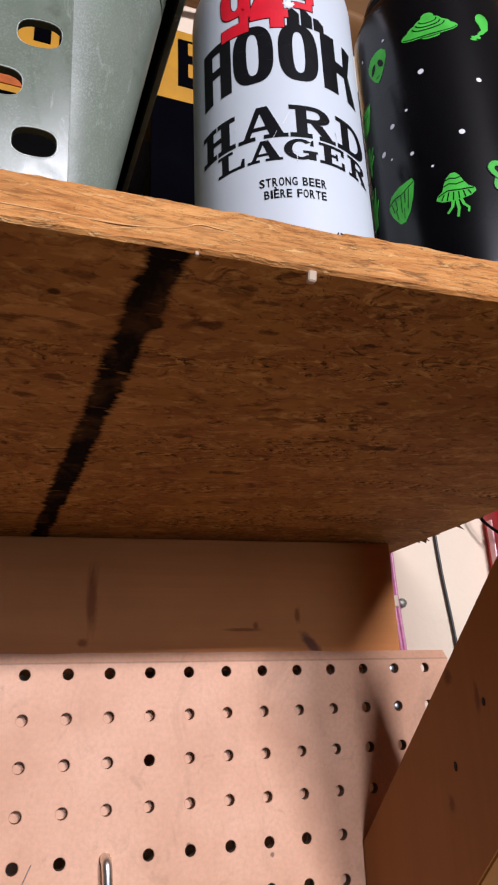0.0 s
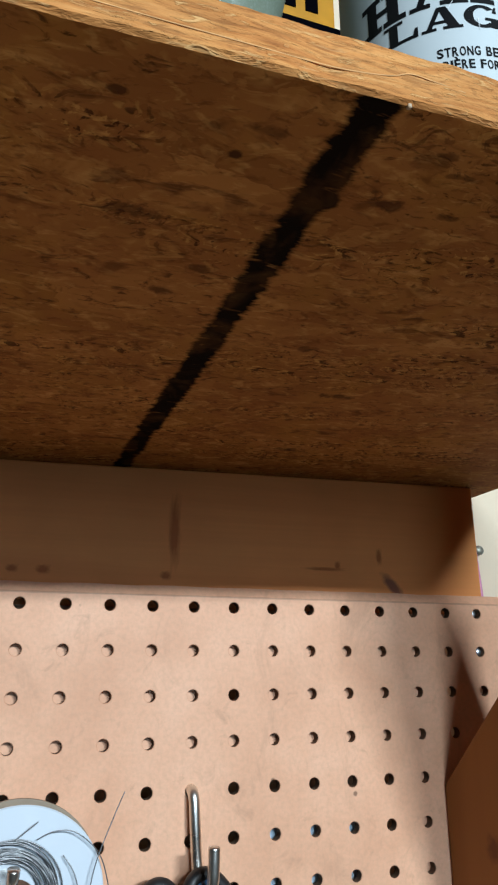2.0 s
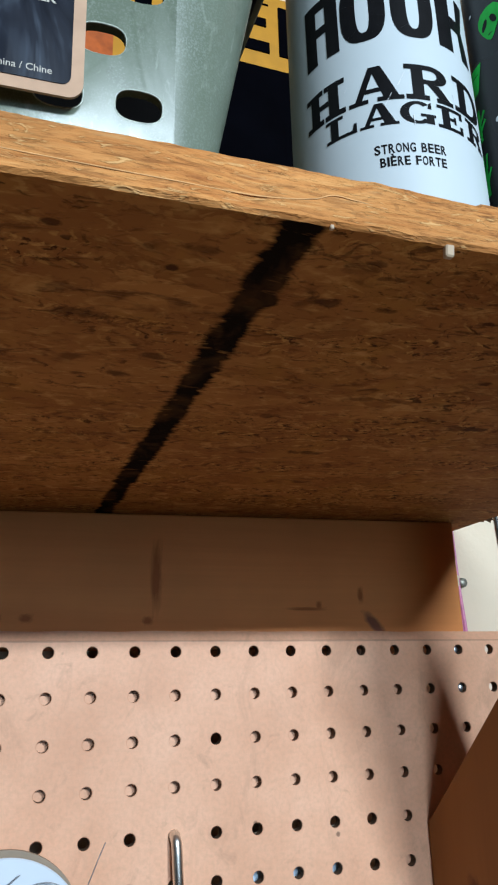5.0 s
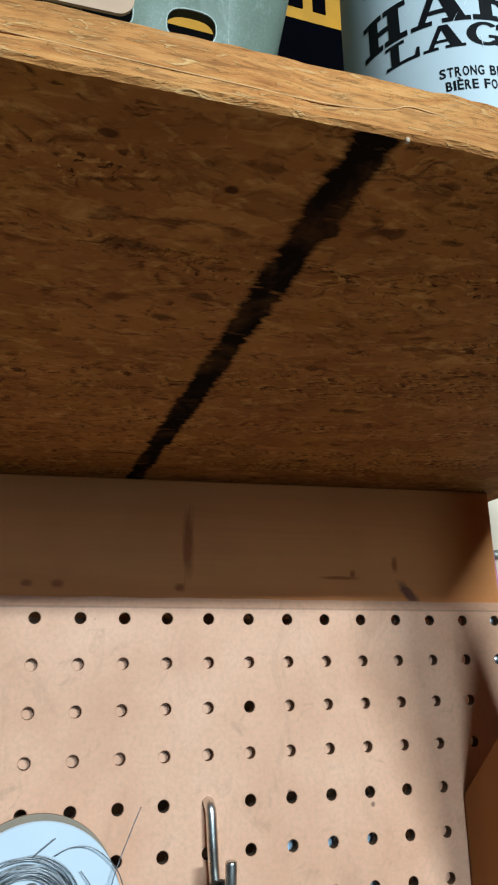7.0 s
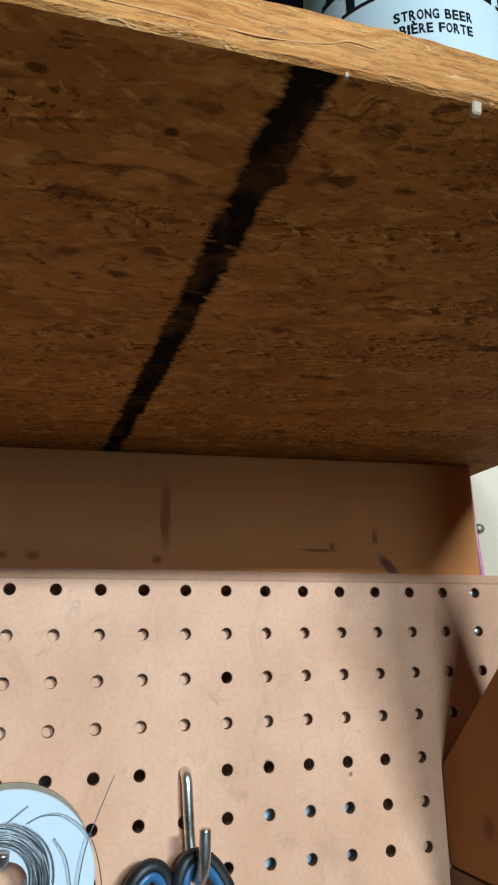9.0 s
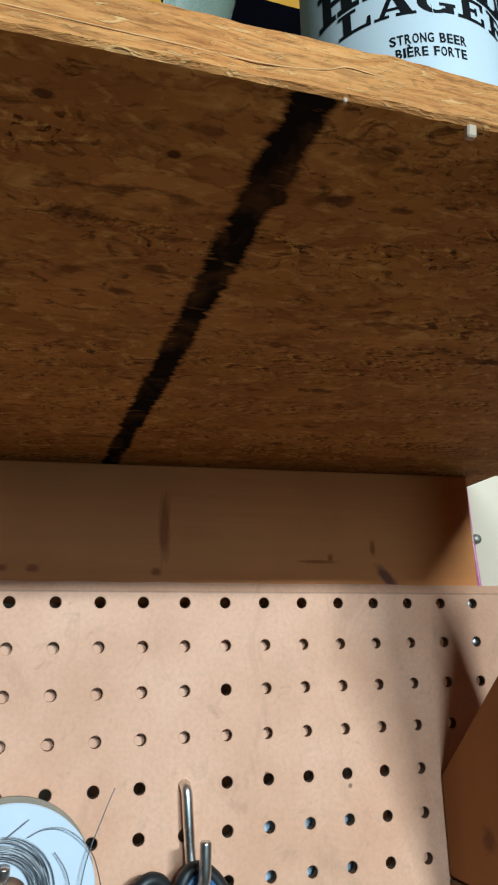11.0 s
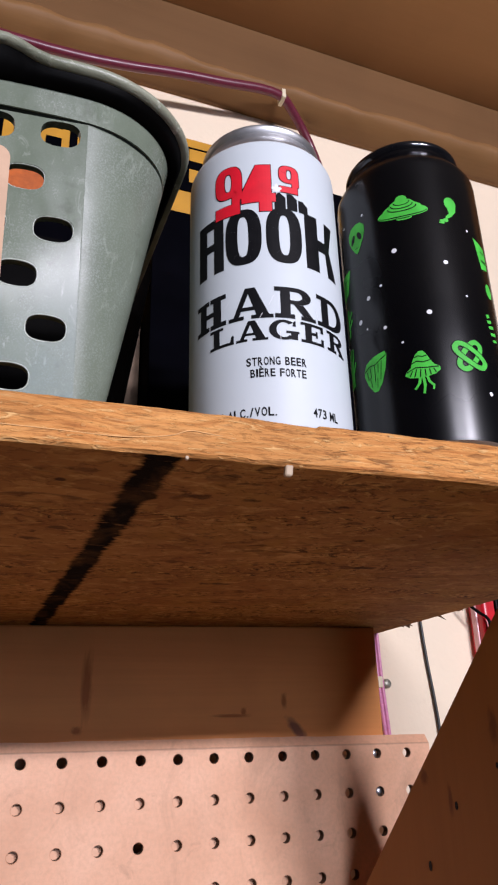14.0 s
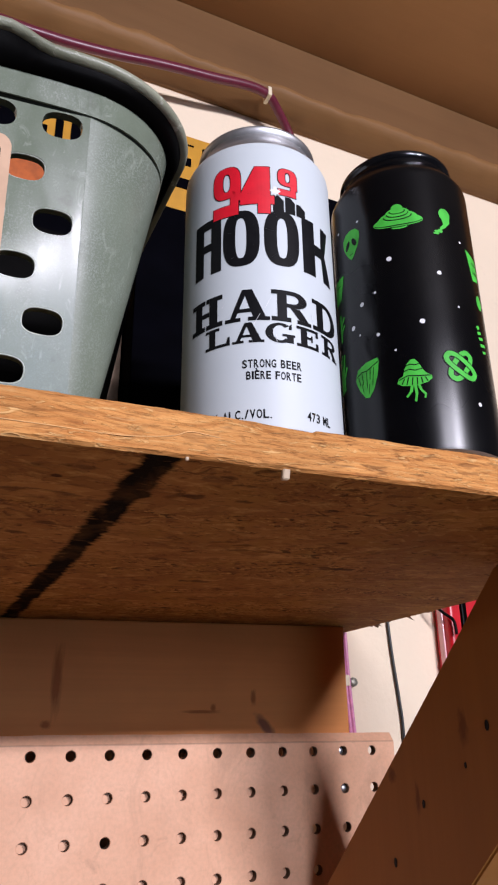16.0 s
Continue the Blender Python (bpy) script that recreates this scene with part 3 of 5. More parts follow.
shelf = thing("wall_shelf", tilt, "OSB shelf with sawn front edge and black painted line underneath", "shelf")
NX = 640
bm = bmesh.new()
ring = []
for i in range(NX + 1):
    x = -0.75 + (XR + 0.75) * i / NX
    j = 0.0007 * noise.noise((x * 60, 1, 0)) + 0.0004 * noise.noise((x * 190, 5, 0))
    k = 0.0007 * noise.noise((x * 70, 9, 0)) + 0.0004 * noise.noise((x * 210, 15, 0))
    # a sliver torn off the top edge
    j -= 0.0013 * max(0.0, min((x + 0.046) / 0.028, 1.0)) * (1.0 if x < -0.0185 else 0.0)
    f = 0.0005 * noise.noise((x * 90, 19, 0))
    ring.append([(x, YB, 0), (x, YF + 0.0012, 0 + k * 0.6), (x, YF + f, 0.0010 + k), (x, YF + f, THICK - 0.0010 + j), (x, YF + 0.0012, THICK + j * 0.6), (x, YB, THICK)])
verts = [[bm.verts.new(p) for p in r] for r in ring]
for a, b in zip(verts, verts[1:]):
    for q in range(6):
        f = bm.faces.new((a[q], a[(q + 1) % 6], b[(q + 1) % 6], b[q]))
        if q in (1, 2, 3):
            f.material_index = 1
        elif q == 0:
            f.material_index = 2
bm.faces.new(verts[0][::-1])
e = bm.faces.new(verts[-1])
e.material_index = 1
bmesh.ops.recalc_face_normals(bm, faces=bm.faces[:])
board = part("board", bm, M_OSB_TOP, shelf)
board.data.materials.append(M_OSB_EDGE)
board.data.materials.append(M_OSB_DOWN)
# torn strands along the short end
rng = random.Random(4)
for k in range(30):
    y = rng.uniform(-0.30, 0.0)
    ln = rng.uniform(0.0012, 0.0036) * (2.2 if k % 7 == 0 else 1)
    w = rng.uniform(0.0022, 0.0060)
    zz = rng.uniform(-0.0002, 0.003)
    bm = bmesh.new()
    tip = (XR + ln * 0.8, y + rng.uniform(-0.004, 0.004), zz - ln * (rng.uniform(0.6, 1.2) if k % 3 == 0 else rng.uniform(0.0, 0.5)))
    base = [(XR - 0.001, y - w, zz), (XR - 0.001, y + w, zz), (XR - 0.001, y + w * 0.7, zz + 0.0007), (XR - 0.001, y - w * 0.7, zz + 0.0007)]
    vs = [bm.verts.new(p) for p in base]
    t = bm.verts.new(tip)
    bm.faces.new(vs)
    for a in range(4):
        bm.faces.new((vs[a], vs[(a + 1) % 4], t))
    bmesh.ops.recalc_face_normals(bm, faces=bm.faces[:])
    part("splinter", bm, M_SPLINTER, board)
bm = bm_box(-0.0305, -0.0279, -0.3190, -0.3170, -0.0032, 0.0005, 0.0004, 1)
for v in bm.verts:
    v.co.x += 0.15 * v.co.z
part("wood_chip", bm, M_CHIP, board, "pale torn chip")
strand = tube([(-0.150, YF - 0.0001, 0.0052), (-0.119, YF - 0.0001, 0.0046), (-0.102, YF - 0.0001, 0.0044), (-0.082, YF - 0.0001, 0.0042), (-0.068, YF - 0.0001, 0.0060), (-0.062, YF - 0.0001, 0.0082), (-0.056, YF - 0.0001, 0.0079), (-0.047, YF - 0.0001, 0.0070)], 0.0002, 6, 6, squash=(0.6, 1))
part("pale_strand", strand, M_STRAND, board, "pale strand along the sawn edge", smooth=True)
part("wood_chip", bm_box(-0.0630, -0.0620, -0.3190, -0.3178, -0.0008, 0.0004, 0.0002, 1), M_CHIP, board, "pale torn chip")

# ---------------------------------------------------------------- stud behind the shelf
stud = thing("shelf_stud", pose(0, 0, 0), "pine stud with dark knots under the shelf", "beam")
bm = bm_box(-0.75, 0.1882, 0.0064, 0.0446, 1.5035, 1.5845, 0.0012)
for v in bm.verts:
    if v.co.z > 1.55:
        v.co.z += SLOPE * v.co.x + ZB - 1.5845 - 0.0002
part("board", bm, M_BEAM, stud)

# ---------------------------------------------------------------- pegboard
PITCH, HOLE, PT = 0.0254, 0.00335, 0.0062
Z0 = 1.45
pegboard = thing("pegboard", pose(0, 0, 0), "tan hardboard pegboard with rows of round holes", "pegboard")
bm = bmesh.new()
C0, C1, R0, R1 = -9, 8, -2, 5
TOP, RIGHT = 1.5072, 0.2235
left = (C0 - 0.5) * PITCH
low = Z0 - (R1 + 0.5) * PITCH


def peg_cell(bm, x0, x1, z0, z1, cx, cz, n=24):
    circle, square = [], []
    for k in range(n):
        a = 2 * math.pi * (k + 0.5) / n
        dx, dz = math.cos(a), math.sin(a)
        circle.append((cx + HOLE * dx, cz + HOLE * dz))
        s = min((x1 - cx) / dx if dx > 0 else (x0 - cx) / dx, (z1 - cz) / dz if dz > 0 else (z0 - cz) / dz)
        square.append((cx + s * dx, cz + s * dz))
    corners = [(x1, z1), (x0, z1), (x0, z0), (x1, z0)]
    rim = 0.0004
    ci = [bm.verts.new((x, 0.0, z)) for x, z in [(cx + (HOLE + rim) * (p[0] - cx) / HOLE, cz + (HOLE + rim) * (p[1] - cz) / HOLE) for p in circle]]
    cm = [bm.verts.new((x, rim, z)) for x, z in circle]
    cb = [bm.verts.new((x, PT, z)) for x, z in circle]
    sq = [bm.verts.new((x, 0.0, z)) for x, z in square]
    cv = [bm.verts.new((x, 0.0, z)) for x, z in corners]

    def side(p):
        if abs(p[0] - x1) < 1e-7: return 0
        if abs(p[1] - z1) < 1e-7: return 1
        if abs(p[0] - x0) < 1e-7: return 2
        return 3
    for k in range(n):
        j = (k + 1) % n
        a, b = side(square[k]), side(square[j])
        poly = [ci[k], sq[k]]
        if a != b:
            poly.append(cv[a])
        poly += [sq[j], ci[j]]
        bm.faces.new(poly)
        bm.faces.new((ci[k], ci[j], cm[j], cm[k]))
        f = bm.faces.new((cm[k], cm[j], cb[j], cb[k]))
        f.material_index = 1


for c in range(C0, C1 + 1):
    for r in range(R0, R1 + 1):
        cx, cz = c * PITCH, Z0 - r * PITCH
        peg_cell(bm, cx - PITCH / 2, RIGHT if c == C1 else cx + PITCH / 2, cz - PITCH / 2, TOP if r == R0 else cz + PITCH / 2, cx, cz)


def quad(bm, pts, mi=0):
    f = bm.faces.new([bm.verts.new(p) for p in pts])
    f.material_index = mi


quad(bm, [(-0.75, 0, low), (left, 0, low), (left, 0, TOP), (-0.75, 0, TOP)])
quad(bm, [(-0.75, 0, 0.95), (RIGHT, 0, 0.95), (RIGHT, 0, low), (-0.75, 0, low)])
steps = 120
for i in range(steps):
    x0, x1 = -0.75 + (RIGHT + 0.75) * i / steps, -0.75 + (RIGHT + 0.75) * (i + 1) / steps
    w0, w1 = [0.0006 * noise.noise((x * 40, 3.0, 0)) for x in (x0, x1)]
    quad(bm, [(x0, 0, TOP), (x1, 0, TOP), (x1, 0.0048, TOP + 0.0062 + w1), (x0, 0.0048, TOP + 0.0062 + w0)])
    quad(bm, [(x0, 0.0048, TOP + 0.0062 + w0), (x1, 0.0048, TOP + 0.0062 + w1), (x1, PT, TOP + 0.0062 + w1), (x0, PT, TOP + 0.0062 + w0)])
quad(bm, [(RIGHT, 0, 0.95), (RIGHT, PT, 0.95), (RIGHT, PT, TOP), (RIGHT, 0, TOP)])
quad(bm, [(-0.75, PT, 0.95), (RIGHT, PT, 0.95), (RIGHT, PT, low), (-0.75, PT, low)], 1)
bmesh.ops.remove_doubles(bm, verts=bm.verts[:], dist=1e-6)
panel = part("panel", bm, M_PEG, pegboard)
panel.data.materials.append(M_PEG_IN)
# battens behind the board, seen through the holes
for x0, x1, z0, z1 in ((-0.75, 0.150, 1.4622, 1.4890), (-0.75, 0.150, 1.4130, 1.4378), (-0.75, -0.0095, 1.4378, 1.4622), (0.0095, 0.150, 1.4378, 1.4622), (0.114, 0.150, 1.20, 1.4130)):
    part("batten", bm_box(x0, x1, PT + 0.0004, PT + 0.006, z0, z1), M_PEG, pegboard)
sheet = thing("pale_sheet", pose(0, 0, 0), "pale blue plastic sheet behind the pegboard", "sheet")
part("sheet", bm_box(0.012, 0.088, 0.0105, 0.0115, 1.30, 1.384), M_BLUE_SHEET, sheet)

# ---------------------------------------------------------------- brace
brace = thing("shelf_brace", pose(0, 0, 0), "diagonal pine brace with nail holes under the shelf", "brace")
ang = math.atan2(1.5845 - 1.392, 0.208)
poly = [(-0.0005, 1.3945), (-0.2222, 1.5920), (-0.306, 1.5920), (-0.306, 1.5553), (-0.0609, 1.3375), (-0.0005, 1.3375)]
bm = bmesh.new()
f = bm.faces.new([bm.verts.new((0.1405, y, z)) for y, z in poly])
ext = bmesh.ops.extrude_face_region(bm, geom=[f])
bmesh.ops.translate(bm, vec=(0.048, 0, 0), verts=[v for v in ext["geom"] if isinstance(v, bmesh.types.BMVert)])
bmesh.ops.recalc_face_normals(bm, faces=bm.faces[:])
bmesh.ops.bevel(bm, geom=bm.edges[:], offset=0.0012, segments=2, affect="EDGES")
brace_board = part("board", bm, M_BRACE, brace)
for y, z, r in ((-0.2023, 1.5149, 0.0016), (-0.1826, 1.4960, 0.0009), (-0.1441, 1.4757, 0.0013), (-0.1129, 1.4438, 0.0015)):
    bm = bmesh.new()
    bmesh.ops.create_cone(bm, cap_ends=True, segments=14, radius1=r, radius2=r, depth=0.0006, matrix=Matrix.Translation((0.1403, y, z)) @ Matrix.Rotation(math.pi / 2, 4, "Y") @ Matrix.Diagonal((1.6, 0.8, 1, 1)))
    part("nail_hole", bm, M_INK_BLACK, brace_board)
block = thing("brace_block", pose(0, 0, 0), "dark weathered wood block under the brace", "block")
part("block", bm_box(0.1402, 0.182, -0.072, -0.0005, 1.235, 1.3365, 0.0015), mat_pine("weathered_block", "y", (0.22, 0.12, 0.06), (0.13, 0.065, 0.03)), block)

# ---------------------------------------------------------------- printing on round and flat things
def text_bm(s, u0, u1, w0, w1, bold=0.0):
    """Letters of the built-in font, filling the box u0..u1 by w0..w1 in the plane."""
    cu = bpy.data.curves.new("letters", "FONT")
    cu.body, cu.size, cu.offset, cu.resolution_u = s, 1.0, bold, 4
    ob = bpy.data.objects.new("letters", cu)
    scene.collection.objects.link(ob)
    dg = bpy.context.evaluated_depsgraph_get()
    me = bpy.data.meshes.new_from_object(ob.evaluated_get(dg))
    bpy.data.objects.remove(ob)
    bm = bmesh.new()
    bm.from_mesh(me)
    bpy.data.meshes.remove(me)
    xs, ys = [v.co.x for v in bm.verts], [v.co.y for v in bm.verts]
    a, b, c, d = min(xs), max(xs), min(ys), max(ys)
    for v in bm.verts:
        v.co = (u0 + (v.co.x - a) / (b - a) * (u1 - u0), w0 + (v.co.y - c) / (d - c) * (w1 - w0), 0)
    return bm


NARROW = {"I": 0.42, ".": 0.34, "/": 0.75, "M": 1.25, "%": 1.5, " ": 0.55}


def condensed_bm(s, u0, u1, w0, w1, bold=0.03):
    """Narrow capitals, each letter set in its own upright box."""
    wide = [NARROW.get(ch, 1.0) for ch in s]
    unit = (u1 - u0) / (sum(wide) + 0.2 * (len(s) - 1))
    out = bmesh.new()
    u = u0
    for ch, w in zip(s, wide):
        if ch != " ":
            top = w0 + (w1 - w0) * {".": 0.16, "È": 1.34}.get(ch, 1.0)
            bm = text_bm(ch, u, u + w * unit, w0, top, bold)
            me = bpy.data.meshes.new("letter")
            bm.to_mesh(me)
            bm.free()
            out.from_mesh(me)
            bpy.data.meshes.remove(me)
        u += (w + 0.2) * unit
    return out


def ellipse(cx, cy, rx, ry, a0=0, a1=360, n=28):
    return [(cx + rx * math.cos(math.radians(a0 + (a1 - a0) * k / n)), cy + ry * math.sin(math.radians(a0 + (a1 - a0) * k / n))) for k in range(n if a1 - a0 == 360 else n + 1)]


def arc_band(cx, cy, rx, ry, ix, iy, a0, a1, n=18):
    out = ellipse(cx, cy, rx, ry, a0, a1, n)
    inn = ellipse(cx, cy, ix, iy, a0, a1, n)
    m = len(out)
    return [[out[k], out[(k + 1) % m], inn[(k + 1) % m], inn[k]] for k in range(n)]


def rect(x0, x1, y0, y1):
    return [(x0, y0), (x1, y0), (x1, y1), (x0, y1)]


SLAB = {
    "H": [rect(.14, .38, 0, 1), rect(.62, .86, 0, 1), rect(.38, .62, .42, .57), rect(0, .14, 0, .15), rect(.38, .48, 0, .15), rect(.52, .62, 0, .15), rect(.86, 1, 0, .15), rect(0, .14, .85, 1), rect(.38, .48, .85, 1), rect(.52, .62, .85, 1), rect(.86, 1, .85, 1)],
    "A": [[(.1, .12), (.24, .12), (.54, 1), (.40, 1)], [(.42, 1), (.64, 1), (.96, .12), (.66, .12)], rect(.3, .70, .27, .39), rect(-.03, .36, 0, .12), rect(.54, 1.06, 0, .12)],
    "R": [rect(.14, .38, 0, 1), rect(0, .14, 0, .14), rect(.38, .48, 0, .14), rect(0, .14, .86, 1), rect(.38, .55, .86, 1), rect(.38, .55, .46, .59), *arc_band(.55, .73, .38, .27, .14, .13, -90, 90), [(.46, .46), (.72, .46), (.96, .12), (.70, .12)], rect(.64, 1.04, 0, .12)],
    "D": [rect(.14, .38, 0, 1), rect(0, .14, 0, .14), rect(0, .14, .86, 1), rect(.38, .45, 0, .14), rect(.38, .45, .86, 1), *arc_band(.45, .5, .55, .5, .29, .36, -90, 90)],
    "L": [rect(.16, .42, .14, 1), rect(0, .16, .86, 1), rect(.42, .58, .86, 1), rect(0, .98, 0, .14), [(.84, .14), (.98, .14), (.98, .42), (.90, .42)]],
    "G": [*arc_band(.5, .5, .5, .5, .25, .37, 48, 318, 26), rect(.58, 1.04, .34, .46), rect(.74, .98, .04, .34), [(.80, .70), (.92, .70), (.92, 1.0), (.84, .92)]],
    "E": [rect(.16, .42, .14, .86), rect(0, .92, 0, .14), rect(0, .92, .86, 1), rect(.42, .66, .44, .57), rect(.58, .66, .34, .44), rect(.58, .66, .57, .67), rect(.80, .92, .66, .86), rect(.80, .92, .14, .36)],
}


def soft_ring(cx, cy, rx, ry, ix, iy, p=2.7, n=32, skip=None):
    out = []
    def at(a, x, y):
        c, d = math.cos(a), math.sin(a)
        return (cx + x * math.copysign(abs(c) ** (2 / p), c), cy + y * math.copysign(abs(d) ** (2 / p), d))
    for k in range(n):
        a, b = 2 * math.pi * k / n, 2 * math.pi * (k + 1) / n
        q = [at(a, rx, ry), at(b, rx, ry), at(b, ix, iy), at(a, ix, iy)]
        m = (sum(x for x, _ in q) / 4, sum(y for _, y in q) / 4)
        if not (skip and skip(*m)):
            out.append(q)
    return out


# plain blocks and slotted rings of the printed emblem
EMBLEM = {
    "block": [rect(0, .36, 0, 1), rect(.36, .64, .84, 1), rect(.36, .64, .43, .57), [(.64, 0), (.98, 0), (.98, .92), (.90, 1), (.64, 1)]],
    "ring": soft_ring(.5, .5, .5, .5, .15, .36),
    "wedge": [rect(0, .38, 0, 1), rect(.38, .62, .40, .60), [(.62, .40), (.62, .60), (.66, 1), (.98, 1), (.78, .5), (1.02, 0), (.68, 0)]],
    "drop": [*soft_ring(.5, .68, .5, .32, .14, .185), rect(.64, 1, .28, .68), rect(0, .64, 0, .22), rect(.64, .92, 0, .28)],
    "step": [rect(.52, .88, 0, 1), rect(0, .52, .2, .42), rect(.88, 1, .2, .38), [(0, .42), (.52, .42), (.52, 1), (.44, 1)]],
}


def emblem_bm(ch, u0, u1, w0, w1, edge=0.0, lift=0.0):
    bm = bmesh.new()
    for du, dw in (((1, 1), (1, -1), (-1, 1), (-1, -1), (1, 0), (-1, 0), (0, 1), (0, -1)) if edge else ((0, 0),)):
        for k, pl in enumerate(EMBLEM[ch]):
            bm.faces.new([bm.verts.new((u0 + x * (u1 - u0) + du * edge, w0 + y * (w1 - w0) + dw * edge, lift + 0.000005 * (k % 5))) for x, y in pl])
    return bm


def slab_bm(word, u0, u1, w0, w1, gap=0.12, rise=0.0):
    bm = bmesh.new()
    n = len(word)
    step = (u1 - u0) / (n + gap * (n - 1))
    for i, ch in enumerate(word):
        for k, pl in enumerate(SLAB[ch]):
            pts = [(u0 + (i * (1 + gap) + x) * step, w0 + y * (w1 - w0)) for x, y in pl]
            bm.faces.new([bm.verts.new((x, y, 0.000006 * (k % 5))) for x, y in pts])
    return bm


def poly_bm(polys, u=0.0, w=0.0, s=0.001, lift=0.0):
    bm = bmesh.new()
    for k, pl in enumerate(polys):
        bm.faces.new([bm.verts.new((u + x * s, w + y * s, lift + 0.000004 * (k % 4))) for x, y in pl])
    return bm


def wrap(bm, r, a0, lift=0.00012):
    """Bends a flat print (u along, w up) round an upright cylinder of radius r; u = 0 falls at a0 degrees from the front."""
    us = [v.co.x for v in bm.verts]
    u = math.floor(min(us) / 0.0014) * 0.0014
    while u < max(us):
        bmesh.ops.bisect_plane(bm, geom=bm.verts[:] + bm.edges[:] + bm.faces[:], plane_co=(u, 0, 0), plane_no=(1, 0, 0), dist=1e-7)
        u += 0.0014
    for v in bm.verts:
        a = math.radians(a0) + v.co.x / r
        rr = r + lift + v.co.z
        v.co = (rr * math.sin(a), -rr * math.cos(a), v.co.y)
    bmesh.ops.recalc_face_normals(bm, faces=bm.faces[:])
    for f in bm.faces:
        c = f.calc_center_median()
        if f.normal.x * c.x + f.normal.y * c.y < 0:
            f.normal_flip()
    return bm


# ---------------------------------------------------------------- drink cans
def can_parts(can, k, kz, body_mat, neck_mat, rim_mat, ring_top=0.0090):
    def P(pts):
        return [(r * k, z * kz) for r, z in pts]
    part("body", lathe(P([(0.0329, ring_top), (0.0331, ring_top + 0.0015), (0.0331, 0.1385), (0.0329, 0.1408), (0.0322, 0.1425)]), 160), body_mat, can, smooth=True)
    part("neck", lathe(P([(0.0322, 0.1425), (0.0308, 0.1450), (0.0288, 0.1480), (0.0272, 0.1502), (0.0266, 0.1520), (0.0264, 0.1535)]), 160), neck_mat, can, smooth=True)
    part("rim", lathe(P([(0.0264, 0.1535), (0.0272, 0.1545), (0.0277, 0.1558), (0.0276, 0.1568), (0.0270, 0.1572), (0.0262, 0.1570), (0.0258, 0.1558), (0.0256, 0.1520), (0.0250, 0.1505)]), 120), rim_mat, can, smooth=True)
    lid = part("lid", lathe(P([(0.0250, 0.1505), (0.0244, 0.1500), (0.0236, 0.1512), (0.0, 0.1514)]), 96), rim_mat, can, smooth=True)
    part("base", lathe(P([(0.0, 0.0085), (0.012, 0.0075), (0.0205, 0.0038), (0.0232, 0.0006), (0.0242, 0.0), (0.0252, 0.0006), (0.0278, 0.38 * ring_top), (0.0312, 0.75 * ring_top), (0.0329, ring_top)]), 120), M_CAN_BASE, can, smooth=True)
    tab = tube([(0.007 * k, 0, 0.1530 * kz), (0.006 * k, 0.006 * k, 0.1534 * kz), (-0.008 * k, 0.006 * k, 0.1536 * kz), (-0.012 * k, 0, 0.1536 * kz), (-0.008 * k, -0.006 * k, 0.1536 * kz), (0.006 * k, -0.006 * k, 0.1534 * kz)], 0.0014 * k, 5, 8, True)
    part("pull_tab", tab, rim_mat, lid, smooth=True)


RW = 0.0331
WX, WY = -0.0120, -0.2648
white_can = thing("beer_can", on_shelf(WX, WY), "tall white beer can with red and black lettering", "can", "cans on the shelf")
can_parts(white_can, 1.0, 1.0, M_WHITE_CAN, M_ALU, M_ALU)
BASE = ZB + THICK + SLOPE * WX


def arc(a):
    return math.radians(a + 0.3) * RW


def zz(z):
    return z + 0.0008 - BASE


def white_print(bm, mat, label=""):
    part("lettering", wrap(bm, RW, 0.0), mat, white_can, label)


for ch, a, b, z0, z1 in (("drop", -59, -37.5, 1.7075, 1.7332), ("step", -38, -13.5, 1.7072, 1.7315), ("drop", -10.5, 4.6, 1.7175, 1.7318)):
    white_print(emblem_bm(ch, arc(a), arc(b), zz(z0), zz(z1), 0.0003), M_INK_BLACK)
    white_print(emblem_bm(ch, arc(a), arc(b), zz(z0), zz(z1), 0, 0.00008), M_INK_RED)
for a, b, z1 in ((-14.6, -6.4, 1.7170), (-5.4, 2.4, 1.7170), (3.4, 11, 1.7148)):
    white_print(poly_bm([[(arc(a), zz(1.7086)), (arc(b), zz(1.7086)), (arc(b), zz(z1 - 0.0022)), (arc(a) * 0.5 + arc(b) * 0.5, zz(z1)), (arc(a), zz(z1))]], 0, 0, 1.0), M_INK_BLACK)
for s, a, b in (("block", -77, -52), ("ring", -51, -24.5), ("ring", -21.5, 4.5), ("wedge", 7.5, 37.5)):
    white_print(emblem_bm(s, arc(a), arc(b), zz(1.6820), zz(1.7092)), M_INK_BLACK)
white_print(slab_bm("HARD", arc(-79.5), arc(41.5), zz(1.6566), zz(1.6707), 0.1), M_INK_BLACK)
white_print(slab_bm("LAGER", arc(-65), arc(40.5), zz(1.6470), zz(1.6558), 0.1), M_INK_BLACK)
white_print(condensed_bm("STRONG BEER", arc(-37.5), arc(2), zz(1.6362), zz(1.6397), 0.024), M_INK_BLACK)
white_print(condensed_bm("BIÈRE FORTE", arc(-35), arc(1.5), zz(1.6314), zz(1.6348), 0.024), M_INK_BLACK)
white_print(condensed_bm("8.0% ALC./VOL.", arc(-70), arc(-19), zz(1.6156), zz(1.6192), 0.024), M_INK_BLACK)
white_print(condensed_bm("473 ML", arc(5), arc(25.3), zz(1.6163), zz(1.6200), 0.02), M_INK_BLACK)
